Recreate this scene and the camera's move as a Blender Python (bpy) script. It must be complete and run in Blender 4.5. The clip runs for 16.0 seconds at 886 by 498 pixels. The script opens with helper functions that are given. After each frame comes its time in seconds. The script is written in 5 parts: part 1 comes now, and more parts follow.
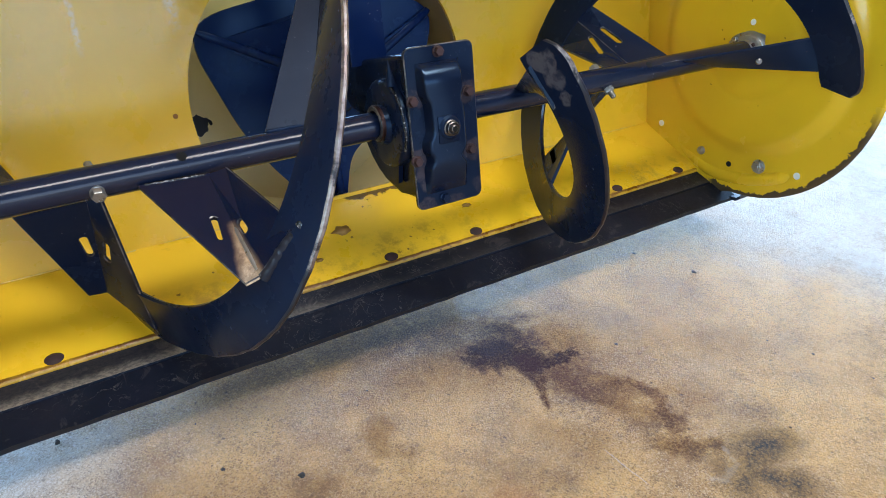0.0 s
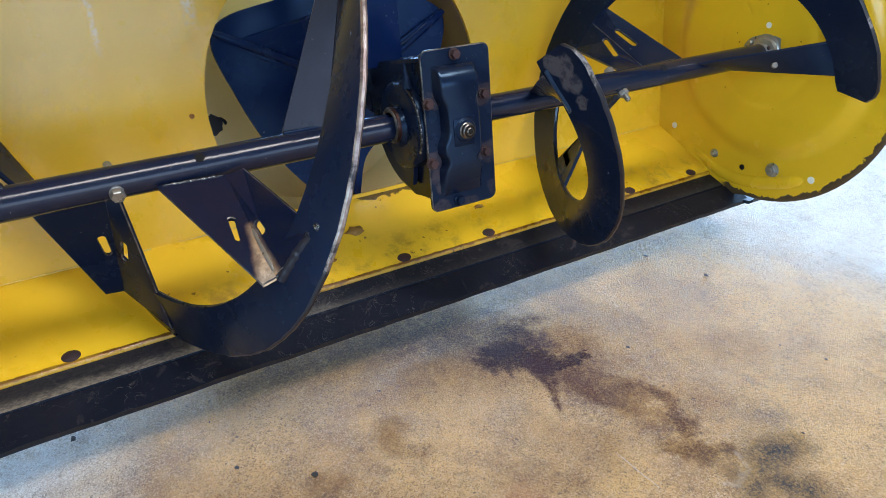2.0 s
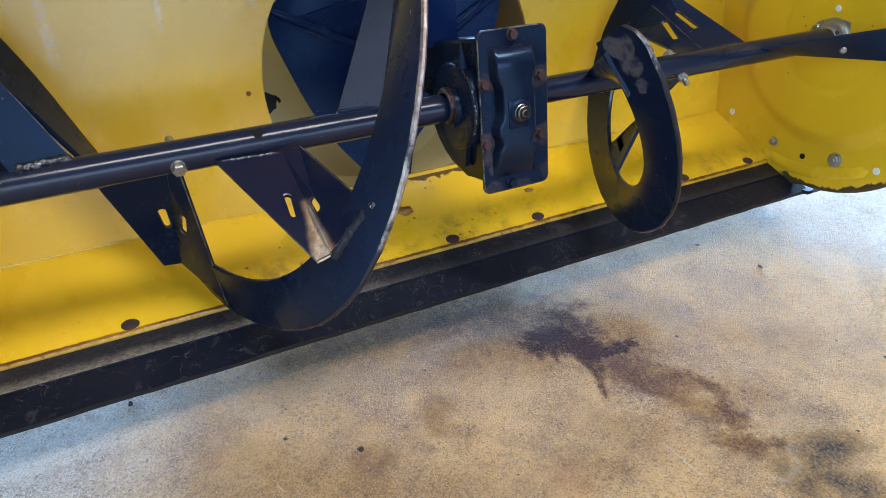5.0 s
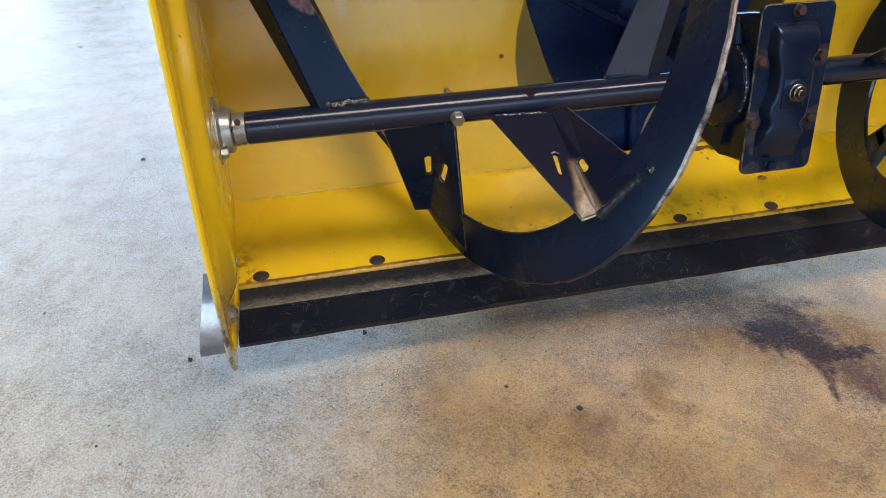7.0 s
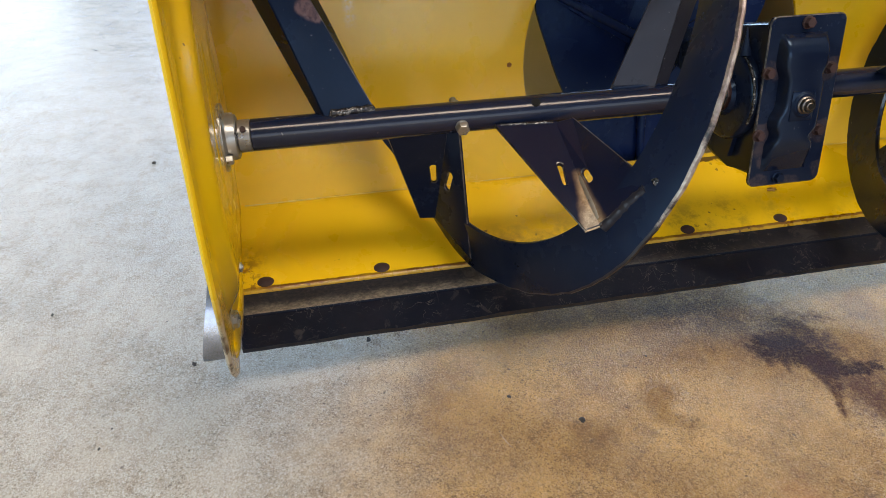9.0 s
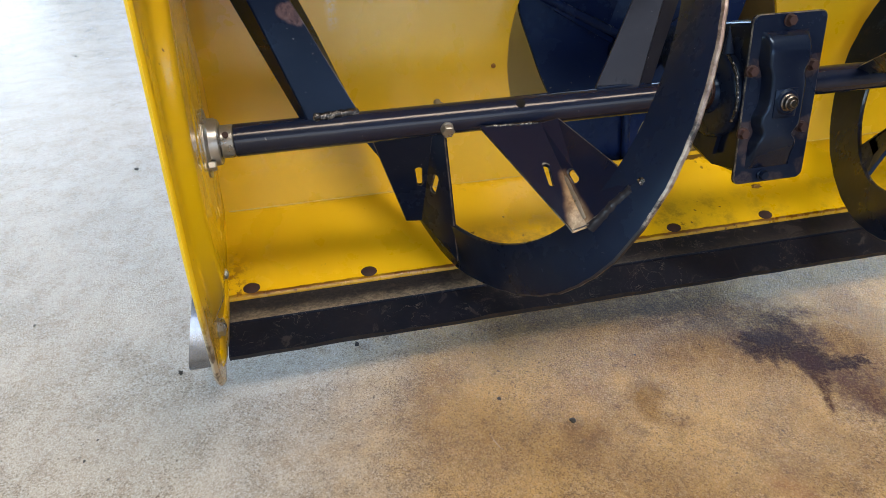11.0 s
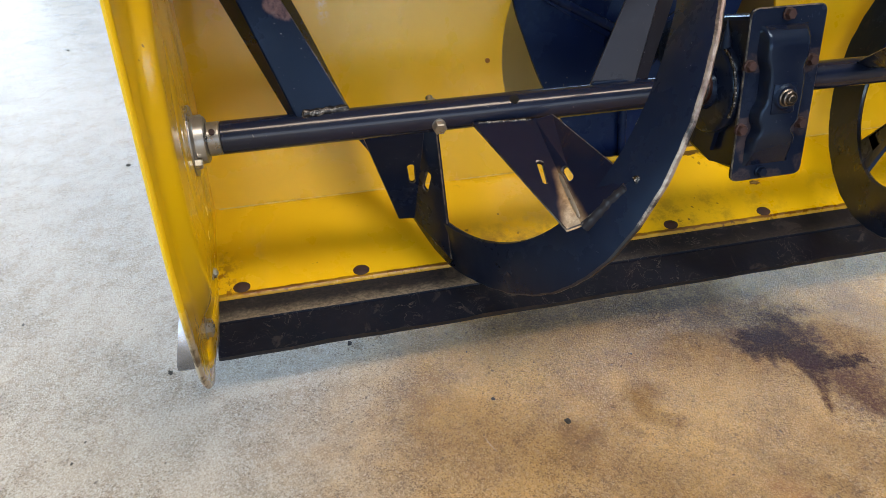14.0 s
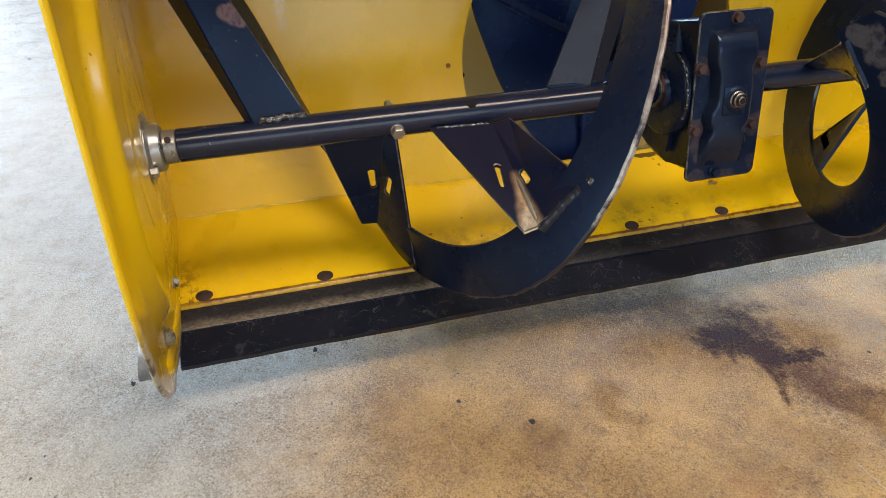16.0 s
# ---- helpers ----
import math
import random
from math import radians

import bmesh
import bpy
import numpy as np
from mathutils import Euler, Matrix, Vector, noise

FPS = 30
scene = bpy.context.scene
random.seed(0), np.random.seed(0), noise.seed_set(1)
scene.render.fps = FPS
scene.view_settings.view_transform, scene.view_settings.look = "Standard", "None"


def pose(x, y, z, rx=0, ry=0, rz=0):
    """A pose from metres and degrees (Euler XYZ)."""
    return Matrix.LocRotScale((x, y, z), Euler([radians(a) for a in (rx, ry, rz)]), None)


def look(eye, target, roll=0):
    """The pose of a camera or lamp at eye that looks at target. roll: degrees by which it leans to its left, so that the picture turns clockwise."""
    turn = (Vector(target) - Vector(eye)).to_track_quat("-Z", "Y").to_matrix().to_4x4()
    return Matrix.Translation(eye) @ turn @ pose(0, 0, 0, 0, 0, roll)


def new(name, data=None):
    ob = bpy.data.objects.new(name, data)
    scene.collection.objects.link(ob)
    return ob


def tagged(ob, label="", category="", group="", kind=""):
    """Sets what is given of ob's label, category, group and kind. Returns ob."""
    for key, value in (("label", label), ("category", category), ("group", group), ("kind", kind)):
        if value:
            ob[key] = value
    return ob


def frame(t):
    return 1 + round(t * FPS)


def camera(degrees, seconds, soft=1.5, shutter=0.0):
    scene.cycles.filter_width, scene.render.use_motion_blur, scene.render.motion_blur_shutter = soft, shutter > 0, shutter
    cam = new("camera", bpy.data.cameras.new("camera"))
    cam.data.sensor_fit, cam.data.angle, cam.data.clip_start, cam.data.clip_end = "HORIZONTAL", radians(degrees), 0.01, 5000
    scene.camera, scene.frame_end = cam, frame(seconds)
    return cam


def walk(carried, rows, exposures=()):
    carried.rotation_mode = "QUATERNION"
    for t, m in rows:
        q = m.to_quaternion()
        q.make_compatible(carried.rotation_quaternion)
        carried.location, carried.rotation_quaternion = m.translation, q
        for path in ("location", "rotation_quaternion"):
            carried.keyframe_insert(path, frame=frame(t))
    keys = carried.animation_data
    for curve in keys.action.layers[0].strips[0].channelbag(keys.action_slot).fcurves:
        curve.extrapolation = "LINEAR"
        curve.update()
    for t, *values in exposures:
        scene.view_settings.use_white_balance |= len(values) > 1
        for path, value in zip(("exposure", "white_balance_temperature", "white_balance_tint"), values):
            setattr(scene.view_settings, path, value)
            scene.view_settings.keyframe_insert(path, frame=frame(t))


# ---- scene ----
cam = camera(66.5, 16.0, soft=0.5)
PATH = [
    (0, (0.174, -0.496, 0.431), (1.077, 0.997, -0.548), -0.7),
    (0.5, (0.173, -0.496, 0.431), (1.076, 0.996, -0.549), -0.6),
    (1, (0.172, -0.494, 0.434), (1.072, 1.001, -0.543), -0.5),
    (1.5, (0.17, -0.492, 0.435), (1.062, 1.007, -0.545), -0.5),
    (2, (0.169, -0.493, 0.435), (1.052, 1.008, -0.549), -0.5),
    (2.5, (0.168, -0.494, 0.434), (1.038, 1.008, -0.559), -0.6),
    (3, (0.172, -0.492, 0.433), (1.04, 1.008, -0.564), -0.7),
    (3.2, (0.176, -0.493, 0.433), (1.045, 1.007, -0.565), -0.6),
    (5.3, (0.153, -0.489, 0.434), (0.875, 1.065, -0.596), -0.8),
    (5.5, (0.144, -0.488, 0.431), (0.831, 1.082, -0.6), -0.8),
    (6, (0.109, -0.483, 0.43), (0.671, 1.123, -0.621), -1.0),
    (6.5, (0.085, -0.483, 0.429), (0.527, 1.151, -0.637), -1.1),
    (7, (0.073, -0.484, 0.43), (0.439, 1.168, -0.637), -1.1),
    (7.5, (0.073, -0.486, 0.431), (0.399, 1.175, -0.634), -1.1),
    (8, (0.075, -0.486, 0.43), (0.393, 1.18, -0.63), -1.0),
    (8.5, (0.08, -0.485, 0.432), (0.403, 1.182, -0.625), -0.9),
    (9, (0.08, -0.483, 0.432), (0.414, 1.184, -0.622), -0.9),
    (9.5, (0.081, -0.483, 0.432), (0.427, 1.183, -0.62), -1.0),
    (12, (0.081, -0.478, 0.431), (0.46, 1.179, -0.622), -1.2),
    (12.5, (0.087, -0.478, 0.43), (0.468, 1.178, -0.624), -1.1),
    (13, (0.09, -0.476, 0.429), (0.468, 1.178, -0.63), -1.2),
    (13.5, (0.089, -0.476, 0.428), (0.464, 1.175, -0.637), -1.2),
    (14, (0.088, -0.471, 0.43), (0.46, 1.179, -0.638), -1.3),
    (14.5, (0.092, -0.472, 0.429), (0.475, 1.173, -0.642), -1.1),
    (15, (0.097, -0.477, 0.43), (0.5, 1.165, -0.638), -1.0),
    (15.5, (0.098, -0.477, 0.431), (0.52, 1.164, -0.632), -1.1),
    (16, (0.099, -0.477, 0.431), (0.54, 1.162, -0.626), -1.1),
]
# the clip's camera drifts a little in brightness and white balance
EXPOSURES = [(0, 0.64, 5500, 11), (3.2, 0.64, 5500, 11), (5.5, 0.63, 5450, 11), (6.0, 0.70, 5350, 11), (6.5, 0.58, 5600, 11), (7.0, 0.44, 6200, 13), (8.0, 0.35, 6600, 14), (9.5, 0.37, 6750, 14), (12.5, 0.42, 6750, 14), (16, 0.49, 6850, 14)]
walk(cam, [(t, look(eye, target, roll)) for t, eye, target, roll in PATH], EXPOSURES)

# ---- light: a workshop with wide daylight openings and ceiling tubes ----
world = bpy.data.worlds.new("world")
scene.world = world
world.use_nodes = True
wn, wl = world.node_tree.nodes, world.node_tree.links
sky = wn.new("ShaderNodeTexSky")
sky.sky_type, sky.sun_disc = "NISHITA", False
sky.sun_elevation, sky.sun_rotation = radians(42), radians(200)
wl.new(sky.outputs[0], wn["Background"].inputs[0])
wn["Background"].inputs[1].default_value = 0.12


def lamp(name, kind, energy, m, color=(1, 1, 1), **more):
    data = bpy.data.lights.new(name, kind)
    data.energy, data.color = energy, color
    if "size" in more:
        data.shape, data.size, data.size_y = "RECTANGLE", more["size"], more["size_y"]
    if "angle" in more:
        data.angle = more["angle"]
    ob = new(name, data)
    ob.matrix_world = m
    return ob


lamp("sun", "SUN", 2.0, look((0, 0, 8), (1.0, -5.0, 2.4)), (1, 0.95, 0.88), angle=radians(0.5))
lamp("door_daylight", "AREA", 235, look((1.9, 4.9, 1.38), (1.9, 0, 1.30)), (0.42, 0.67, 1.0), size=5.4, size_y=2.7)
lamp("door_daylight", "AREA", 82, look((-3.0, 4.9, 1.38), (-2.0, 0, 1.0)), (0.62, 0.80, 1.0), size=2.8, size_y=2.7)
lamp("side_daylight", "AREA", 150, look((5.9, 2.8, 1.5), (0.8, 2.8, 0.9)), (0.52, 0.77, 1.0), size=3.6, size_y=2.6)
lamp("front_daylight", "AREA", 44, look((0.1, -4.9, 1.3), (0.3, 0, 0.6)), (0.74, 0.88, 1.0), size=6.4, size_y=1.8)
lamp("west_daylight", "AREA", 88, look((-4.9, -2.5, 1.4), (0.9, -0.1, 0.3)), (0.74, 0.97, 0.94), size=3.2, size_y=2.4)
for lx, ly, watts, long, wide in ((0.55, -1.6, 49, 1.6, 0.75), (1.7, -1.8, 49, 1.6, 0.75), (0.70, 1.45, 36, 2.4, 1.8)):
    lamp("ceiling_lamp", "AREA", watts, look((lx, ly, 3.3), (lx, ly, 0)), (1.0, 0.88, 0.70), size=long, size_y=wide)

# ---- materials ----


class Mat:
    """A node material with a short way to write its nodes."""

    def __init__(self, name, rough=0.5, metal=0.0, coat=0.0):
        self.m = bpy.data.materials.new(name)
        self.m.use_nodes = True
        self.n, self.l = self.m.node_tree.nodes, self.m.node_tree.links
        self.b = self.n["Principled BSDF"]
        self.put(self.b.inputs["Roughness"], rough)
        self.put(self.b.inputs["Metallic"], metal)
        self.put(self.b.inputs["Coat Weight"], coat)
        self.b.inputs["Coat Roughness"].default_value = 0.12
        self.co = self.n.new("ShaderNodeTexCoord").outputs["Object"]

    def put(self, sock, v):
        if isinstance(v, bpy.types.NodeSocket):
            self.l.new(v, sock)
        else:
            sock.default_value = (*v, 1) if isinstance(v, tuple) and len(v) == 3 and sock.type == "RGBA" else v

    def noise(self, scale, detail=6, rough=0.6, co=None, distort=0.0):
        n = self.n.new("ShaderNodeTexNoise")
        n.inputs["Scale"].default_value, n.inputs["Detail"].default_value = scale, detail
        n.inputs["Roughness"].default_value, n.inputs["Distortion"].default_value = rough, distort
        self.put(n.inputs["Vector"], co or self.co)
        return n.outputs["Fac"]

    def voronoi(self, scale, co=None):
        n = self.n.new("ShaderNodeTexVoronoi")
        n.inputs["Scale"].default_value = scale
        self.put(n.inputs["Vector"], co or self.co)
        return n.outputs["Distance"]

    def cells(self, scale, co=None):
        """A random value for each small cell."""
        n = self.n.new("ShaderNodeTexVoronoi")
        n.inputs["Scale"].default_value = scale
        self.put(n.inputs["Vector"], co or self.co)
        return self.axis(0, n.outputs["Color"])

    def ramp(self, v, a, b, lo=0.0, hi=1.0):
        n = self.n.new("ShaderNodeMapRange")
        n.interpolation_type = "SMOOTHSTEP"
        for key, val in zip(("Value", "From Min", "From Max", "To Min", "To Max"), (v, a, b, lo, hi)):
            self.put(n.inputs[key], val)
        return n.outputs[0]

    def math(self, op, a, b=0.0):
        n = self.n.new("ShaderNodeMath")
        n.operation = op
        self.put(n.inputs[0], a)
        self.put(n.inputs[1], b)
        return n.outputs[0]

    def mix(self, f, a, b, blend="MIX"):
        n = self.n.new("ShaderNodeMix")
        n.data_type, n.blend_type = "RGBA", blend
        self.put(n.inputs[0], f)
        self.put(n.inputs[6], a)
        self.put(n.inputs[7], b)
        return n.outputs[2]

    def scaled(self, sx, sy, sz, turn=0.0):
        n = self.n.new("ShaderNodeMapping")
        n.inputs["Scale"].default_value, n.inputs["Rotation"].default_value = (sx, sy, sz), (0, 0, turn)
        self.put(n.inputs["Vector"], self.co)
        return n.outputs[0]

    def axis(self, k, co=None):
        n = self.n.new("ShaderNodeSeparateXYZ")
        self.put(n.inputs[0], co or self.co)
        return n.outputs[k]

    def near(self, centre, co=None):
        n = self.n.new("ShaderNodeVectorMath")
        n.operation = "DISTANCE"
        self.put(n.inputs[0], co or self.co)
        n.inputs[1].default_value = centre
        return n.outputs["Value"]

    def warped(self, scale, amount):
        t = self.n.new("ShaderNodeTexNoise")
        t.inputs["Scale"].default_value, t.inputs["Detail"].default_value = scale, 5
        self.put(t.inputs["Vector"], self.co)
        v = self.n.new("ShaderNodeVectorMath")
        v.operation = "MULTIPLY_ADD"
        self.put(v.inputs[0], t.outputs["Color"])
        v.inputs[1].default_value = (amount,) * 3
        self.put(v.inputs[2], self.co)
        s = self.n.new("ShaderNodeVectorMath")
        s.operation = "SUBTRACT"
        self.put(s.inputs[0], v.outputs[0])
        s.inputs[1].default_value = (amount / 2,) * 3
        return s.outputs[0]

    def done(self, color, rough=None, bump=None, strength=0.2, distance=0.001, metal=None):
        self.put(self.b.inputs["Base Color"], color)
        if rough is not None:
            self.put(self.b.inputs["Roughness"], rough)
        if metal is not None:
            self.put(self.b.inputs["Metallic"], metal)
        if bump is not None:
            n = self.n.new("ShaderNodeBump")
            n.inputs["Strength"].default_value, n.inputs["Distance"].default_value = strength, distance
            self.put(n.inputs["Height"], bump)
            self.put(self.b.inputs["Normal"], n.outputs[0])
        return self.m


# the housing's own frame: x along the auger, y to the back, z up the back wall; origin on the auger's axis
WIDE = 0.90
PITCH = -8.06
AXIS = (0.0, -0.0149, 0.2499)
BASE = Vector((0.45, 0.03, -0.185))
TO_WORLD = pose(*AXIS, PITCH, 0, 0)
FOOT_Y = 0.0835 - 0.03  # front lip of the bottom plate, from the base
# the auger, its shaft and gear case, set a little deeper in the housing
DEEP = Vector((0.12, -0.4957, 0.1126))
MOVE, MOVE_MID, MOVE_FAR = (Matrix.Translation(DEEP) @ Matrix.Scale(k, 4) @ Matrix.Translation(-DEEP) for k in (1.04, 1.03, 1.02))
ARC = (0.015, -0.015, 0.1645)  # the rounded lower front of the side plates: centre and radius


def yellow_paint(name, chips=0.0, dirt=0.0):
    m = Mat(name, 0.3, 0, 0.12 if dirt else 0.35)
    tone = m.noise(3.0, 4)
    c = m.mix(m.ramp(tone, 0.3, 0.7), (0.76, 0.490, 0.006), (0.71, 0.455, 0.010))
    haze = m.ramp(m.noise(9, 7, 0.7), 0.5, 0.8)
    c = m.mix(m.math("MULTIPLY", haze, 0.10), c, (0.42, 0.27, 0.06))
    if not dirt and not chips:
        for x, z, w in ((0.2155, 0.100, 0.0042), (0.1255, 0.080, 0.0070), (0.2960, 0.110, 0.0080)):
            off = m.math("ABSOLUTE", m.math("SUBTRACT", m.math("ADD", m.axis(0), m.math("MULTIPLY", m.math("SUBTRACT", m.noise(45, 5, 0.6), 0.5), 0.005)), x - BASE.x))
            tall = m.math("ABSOLUTE", m.math("SUBTRACT", m.axis(2), z - BASE.z))
            drip = m.math("MULTIPLY", m.ramp(off, w, w * 0.2), m.ramp(tall, 0.034, 0.012))
            drip = m.math("MULTIPLY", drip, m.ramp(m.noise(260, 4, 0.6), 0.35, 0.65, 0.05, 0.60))
            c = m.mix(drip, c, (0.80, 0.74, 0.60))
    rough = m.ramp(m.noise(14, 6), 0.3, 0.8, *((0.20, 0.30) if chips else (0.22, 0.42)))
    if dirt:
        low = m.ramp(m.axis(2), -0.132 - BASE.z, -0.156 - BASE.z)
        grime = m.math("MULTIPLY", low, m.math("MULTIPLY", m.ramp(m.noise(38, 8, 0.7), 0.45, 0.66), m.ramp(m.math("ADD", m.noise(5, 3), m.ramp(m.axis(0), -0.35, -0.05, -0.12, 0.06)), 0.42, 0.62)))
        c = m.mix(m.math("MULTIPLY", grime, dirt), c, (0.09, 0.045, 0.015))
        scuff = m.ramp(m.noise(26, 10, 0.80, m.scaled(1, 1, 1)), 0.62, 0.65)
        c = m.mix(m.math("MULTIPLY", m.math("MULTIPLY", scuff, m.ramp(m.axis(0), -0.32, -0.10, 0.15, 1.0)), 0.5 * dirt), c, (0.16, 0.09, 0.03))
        front = m.math("ADD", m.axis(1), m.math("MULTIPLY", m.math("SUBTRACT", m.noise(90, 6, 0.7), 0.5), 0.0032))
        lip = m.math("MULTIPLY", m.ramp(front, FOOT_Y + 0.0032, FOOT_Y + 0.0022), m.ramp(front, FOOT_Y - 0.0002, FOOT_Y + 0.0004, 0.6, 1.0))
        lip = m.math("MULTIPLY", lip, m.ramp(m.noise(9, 4, 0.6), 0.36, 0.50, 0.5, 1.0))
        c = m.mix(m.math("MULTIPLY", lip, 0.92), c, (0.085, 0.020, 0.007))
        scab = m.ramp(m.noise(70, 6, 0.7), 0.665, 0.69)
        c = m.mix(m.math("MULTIPLY", m.math("MULTIPLY", scab, low), 0.8), c, (0.06, 0.025, 0.012))
        rag = m.near((0.488 - BASE.x, 0.178 - BASE.y, -0.104 - BASE.z), m.warped(70, 0.022))
        soot = m.math("MULTIPLY", m.ramp(rag, 0.056, 0.053), m.ramp(m.axis(2, m.warped(70, 0.012)), -0.1145 - BASE.z, -0.1135 - BASE.z))
        c = m.mix(m.math("MULTIPLY", soot, 0.9), c, (0.045, 0.022, 0.012))
        dots = m.math("MULTIPLY", m.ramp(m.voronoi(60, m.warped(40, 0.02)), 0.12, 0.07), m.ramp(m.noise(9, 4), 0.50, 0.60))
        c = m.mix(m.math("MULTIPLY", dots, 0.8), c, (0.07, 0.035, 0.014))
        corner = m.math("MULTIPLY", m.ramp(m.axis(0), 0.030 - BASE.x, 0.004 - BASE.x), m.ramp(m.noise(85, 8, 0.75), 0.47, 0.58))
        c = m.mix(m.math("MULTIPLY", m.math("MULTIPLY", corner, low), 0.85), c, (0.13, 0.035, 0.012))
        rough = m.math("ADD", rough, m.math("MULTIPLY", grime, 0.3))
    if chips:
        fly = m.math("MULTIPLY", m.ramp(m.voronoi(55, m.warped(40, 0.02)), 0.085, 0.05), m.ramp(m.noise(11, 4), 0.50, 0.58))
        c = m.mix(m.math("MULTIPLY", fly, 0.75), c, (0.07, 0.035, 0.014))
        y = m.math("SUBTRACT", m.axis(1), ARC[0] - BASE.y)
        z = m.math("SUBTRACT", m.axis(2), ARC[1] - BASE.z)
        far = m.math("SQRT", m.math("ADD", m.math("MULTIPLY", y, y), m.math("MULTIPLY", z, z)))
        low = m.math("MULTIPLY", m.ramp(z, -0.03, -0.07), m.ramp(y, 0.055, 0.040))
        edge = m.math("ADD", far, m.math("MULTIPLY", m.math("SUBTRACT", m.noise(75, 5, 0.6), 0.5), 0.022))
        chip = m.math("MULTIPLY", m.ramp(edge, ARC[2] - 0.0056, ARC[2] - 0.0046), low)
        bare = m.mix(m.math("MULTIPLY", m.ramp(m.axis(0), -0.2, -0.4), m.ramp(edge, ARC[2] + 0.0020, ARC[2] - 0.0010)), (0.035, 0.022, 0.018), (0.42, 0.37, 0.30))
        c = m.mix(m.math("MULTIPLY", chip, chips), c, bare)
        rough = m.math("ADD", rough, m.math("MULTIPLY", chip, 0.35))
    return m.done(c, rough, m.noise(60, 4), 0.02)


def drum_paint():
    m = Mat("yellow drum paint lit pale, chipped and sooty", 0.35, 0, 0.2)
    # paler than the housing's yellow: daylight from the chute is put into the colour
    c = m.mix(m.ramp(m.noise(5, 5), 0.3, 0.7), (0.86, 0.71, 0.36), (0.78, 0.63, 0.30))
    co = m.warped(75, 0.024)
    chip = m.ramp(m.near(tuple(Vector((0.3265, 0.3340, -0.0327)) - BASE), co), 0.0130, 0.0120)
    chip = m.math("MAXIMUM", chip, m.ramp(m.near(tuple(Vector((0.296, 0.181, 0.030)) - BASE), co), 0.0060, 0.0052))
    rag = m.warped(26, 0.05)
    soot = m.ramp(m.near(tuple(Vector((0.475, 0.195, -0.118)) - BASE), rag), 0.072, 0.055)
    soot = m.math("MAXIMUM", soot, m.ramp(m.near(tuple(Vector((0.588, 0.215, 0.066)) - BASE), rag), 0.085, 0.060))
    c = m.mix(m.math("MULTIPLY", soot, 0.85), c, (0.07, 0.045, 0.03))
    c = m.mix(chip, c, (0.006, 0.008, 0.02))
    m.put(m.b.inputs["Specular IOR Level"], m.ramp(chip, 0.0, 1.0, 0.4, 0.1))
    return m.done(c, 0.4, m.noise(60, 4), 0.06)


def black_paint(name, rust=0.25, low=0.16, high=0.36, gloss=0.24, base=(0.0052, 0.0092, 0.026), tint=(0.42, 0.66, 1.0), scuffs=(), move=MOVE_FAR, dusty=0.05, bare=(0.046, 0.036, 0.044)):
    m = Mat(name, 0.3)
    m.b.inputs["Specular IOR Level"].default_value = gloss
    m.b.inputs["Specular Tint"].default_value = (*tint, 1)
    c = m.mix(m.ramp(m.noise(6, 4), 0.3, 0.7), base, tuple(v * 1.45 for v in base))
    worn = m.ramp(m.noise(32, 9, 0.72, m.scaled(1, 1, 1)), 0.62, 0.68)
    c = m.mix(m.math("MULTIPLY", worn, rust), c, (0.055, 0.035, 0.035))
    for x, y, z, r in scuffs:
        d = m.near(tuple(move @ Vector((x, y, z)) - BASE), m.warped(34, 0.03))
        scuff = m.math("MULTIPLY", m.ramp(d, r, r * 0.75), m.ramp(m.noise(90, 6, 0.75), 0.38, 0.55, 0.3, 0.9))
        c = m.mix(scuff, c, bare)
    scratch = m.ramp(m.noise(48, 6, 0.7, m.scaled(1.0, 0.25, 2.6, 0.5)), 0.70, 0.73)
    c = m.mix(m.math("MULTIPLY", scratch, 0.45), c, (0.16, 0.16, 0.18))
    fleck = m.math("MULTIPLY", m.ramp(m.voronoi(95, m.warped(50, 0.02)), 0.10, 0.05), m.ramp(m.noise(14, 4), 0.52, 0.60))
    c = m.mix(m.math("MULTIPLY", fleck, 0.6), c, (0.20, 0.19, 0.20))
    nick = m.math("MULTIPLY", m.ramp(m.voronoi(230, m.warped(90, 0.012)), 0.11, 0.05), m.ramp(m.noise(21, 5, 0.7), 0.53, 0.62))
    c = m.mix(m.math("MULTIPLY", nick, 0.75), c, (0.30, 0.30, 0.31))
    dust = m.ramp(m.noise(17, 8, 0.72, m.scaled(0.5, 1.2, 0.9, 0.8)), 0.46, 0.74, 0.0, dusty)
    c = m.mix(dust, c, (0.10, 0.11, 0.13))
    rough = m.ramp(m.noise(11, 7, 0.65), 0.3, 0.75, low, high)
    return m.done(c, rough, m.noise(120, 5), 0.10)


def bare_steel(name, color=(0.42, 0.41, 0.40), rough=0.32, rust=0.3, metal=1.0):
    m = Mat(name, rough, metal)
    c = m.mix(m.ramp(m.noise(40, 6), 0.3, 0.7), color, tuple(v * 0.7 for v in color))
    brown = m.ramp(m.noise(95, 7, 0.7), 0.56, 0.68)
    c = m.mix(m.math("MULTIPLY", brown, rust), c, (0.13, 0.06, 0.03))
    return m.done(c, m.ramp(m.noise(70, 5), 0.3, 0.7, rough * 0.8, rough * 1.4), m.noise(160, 5), 0.12)


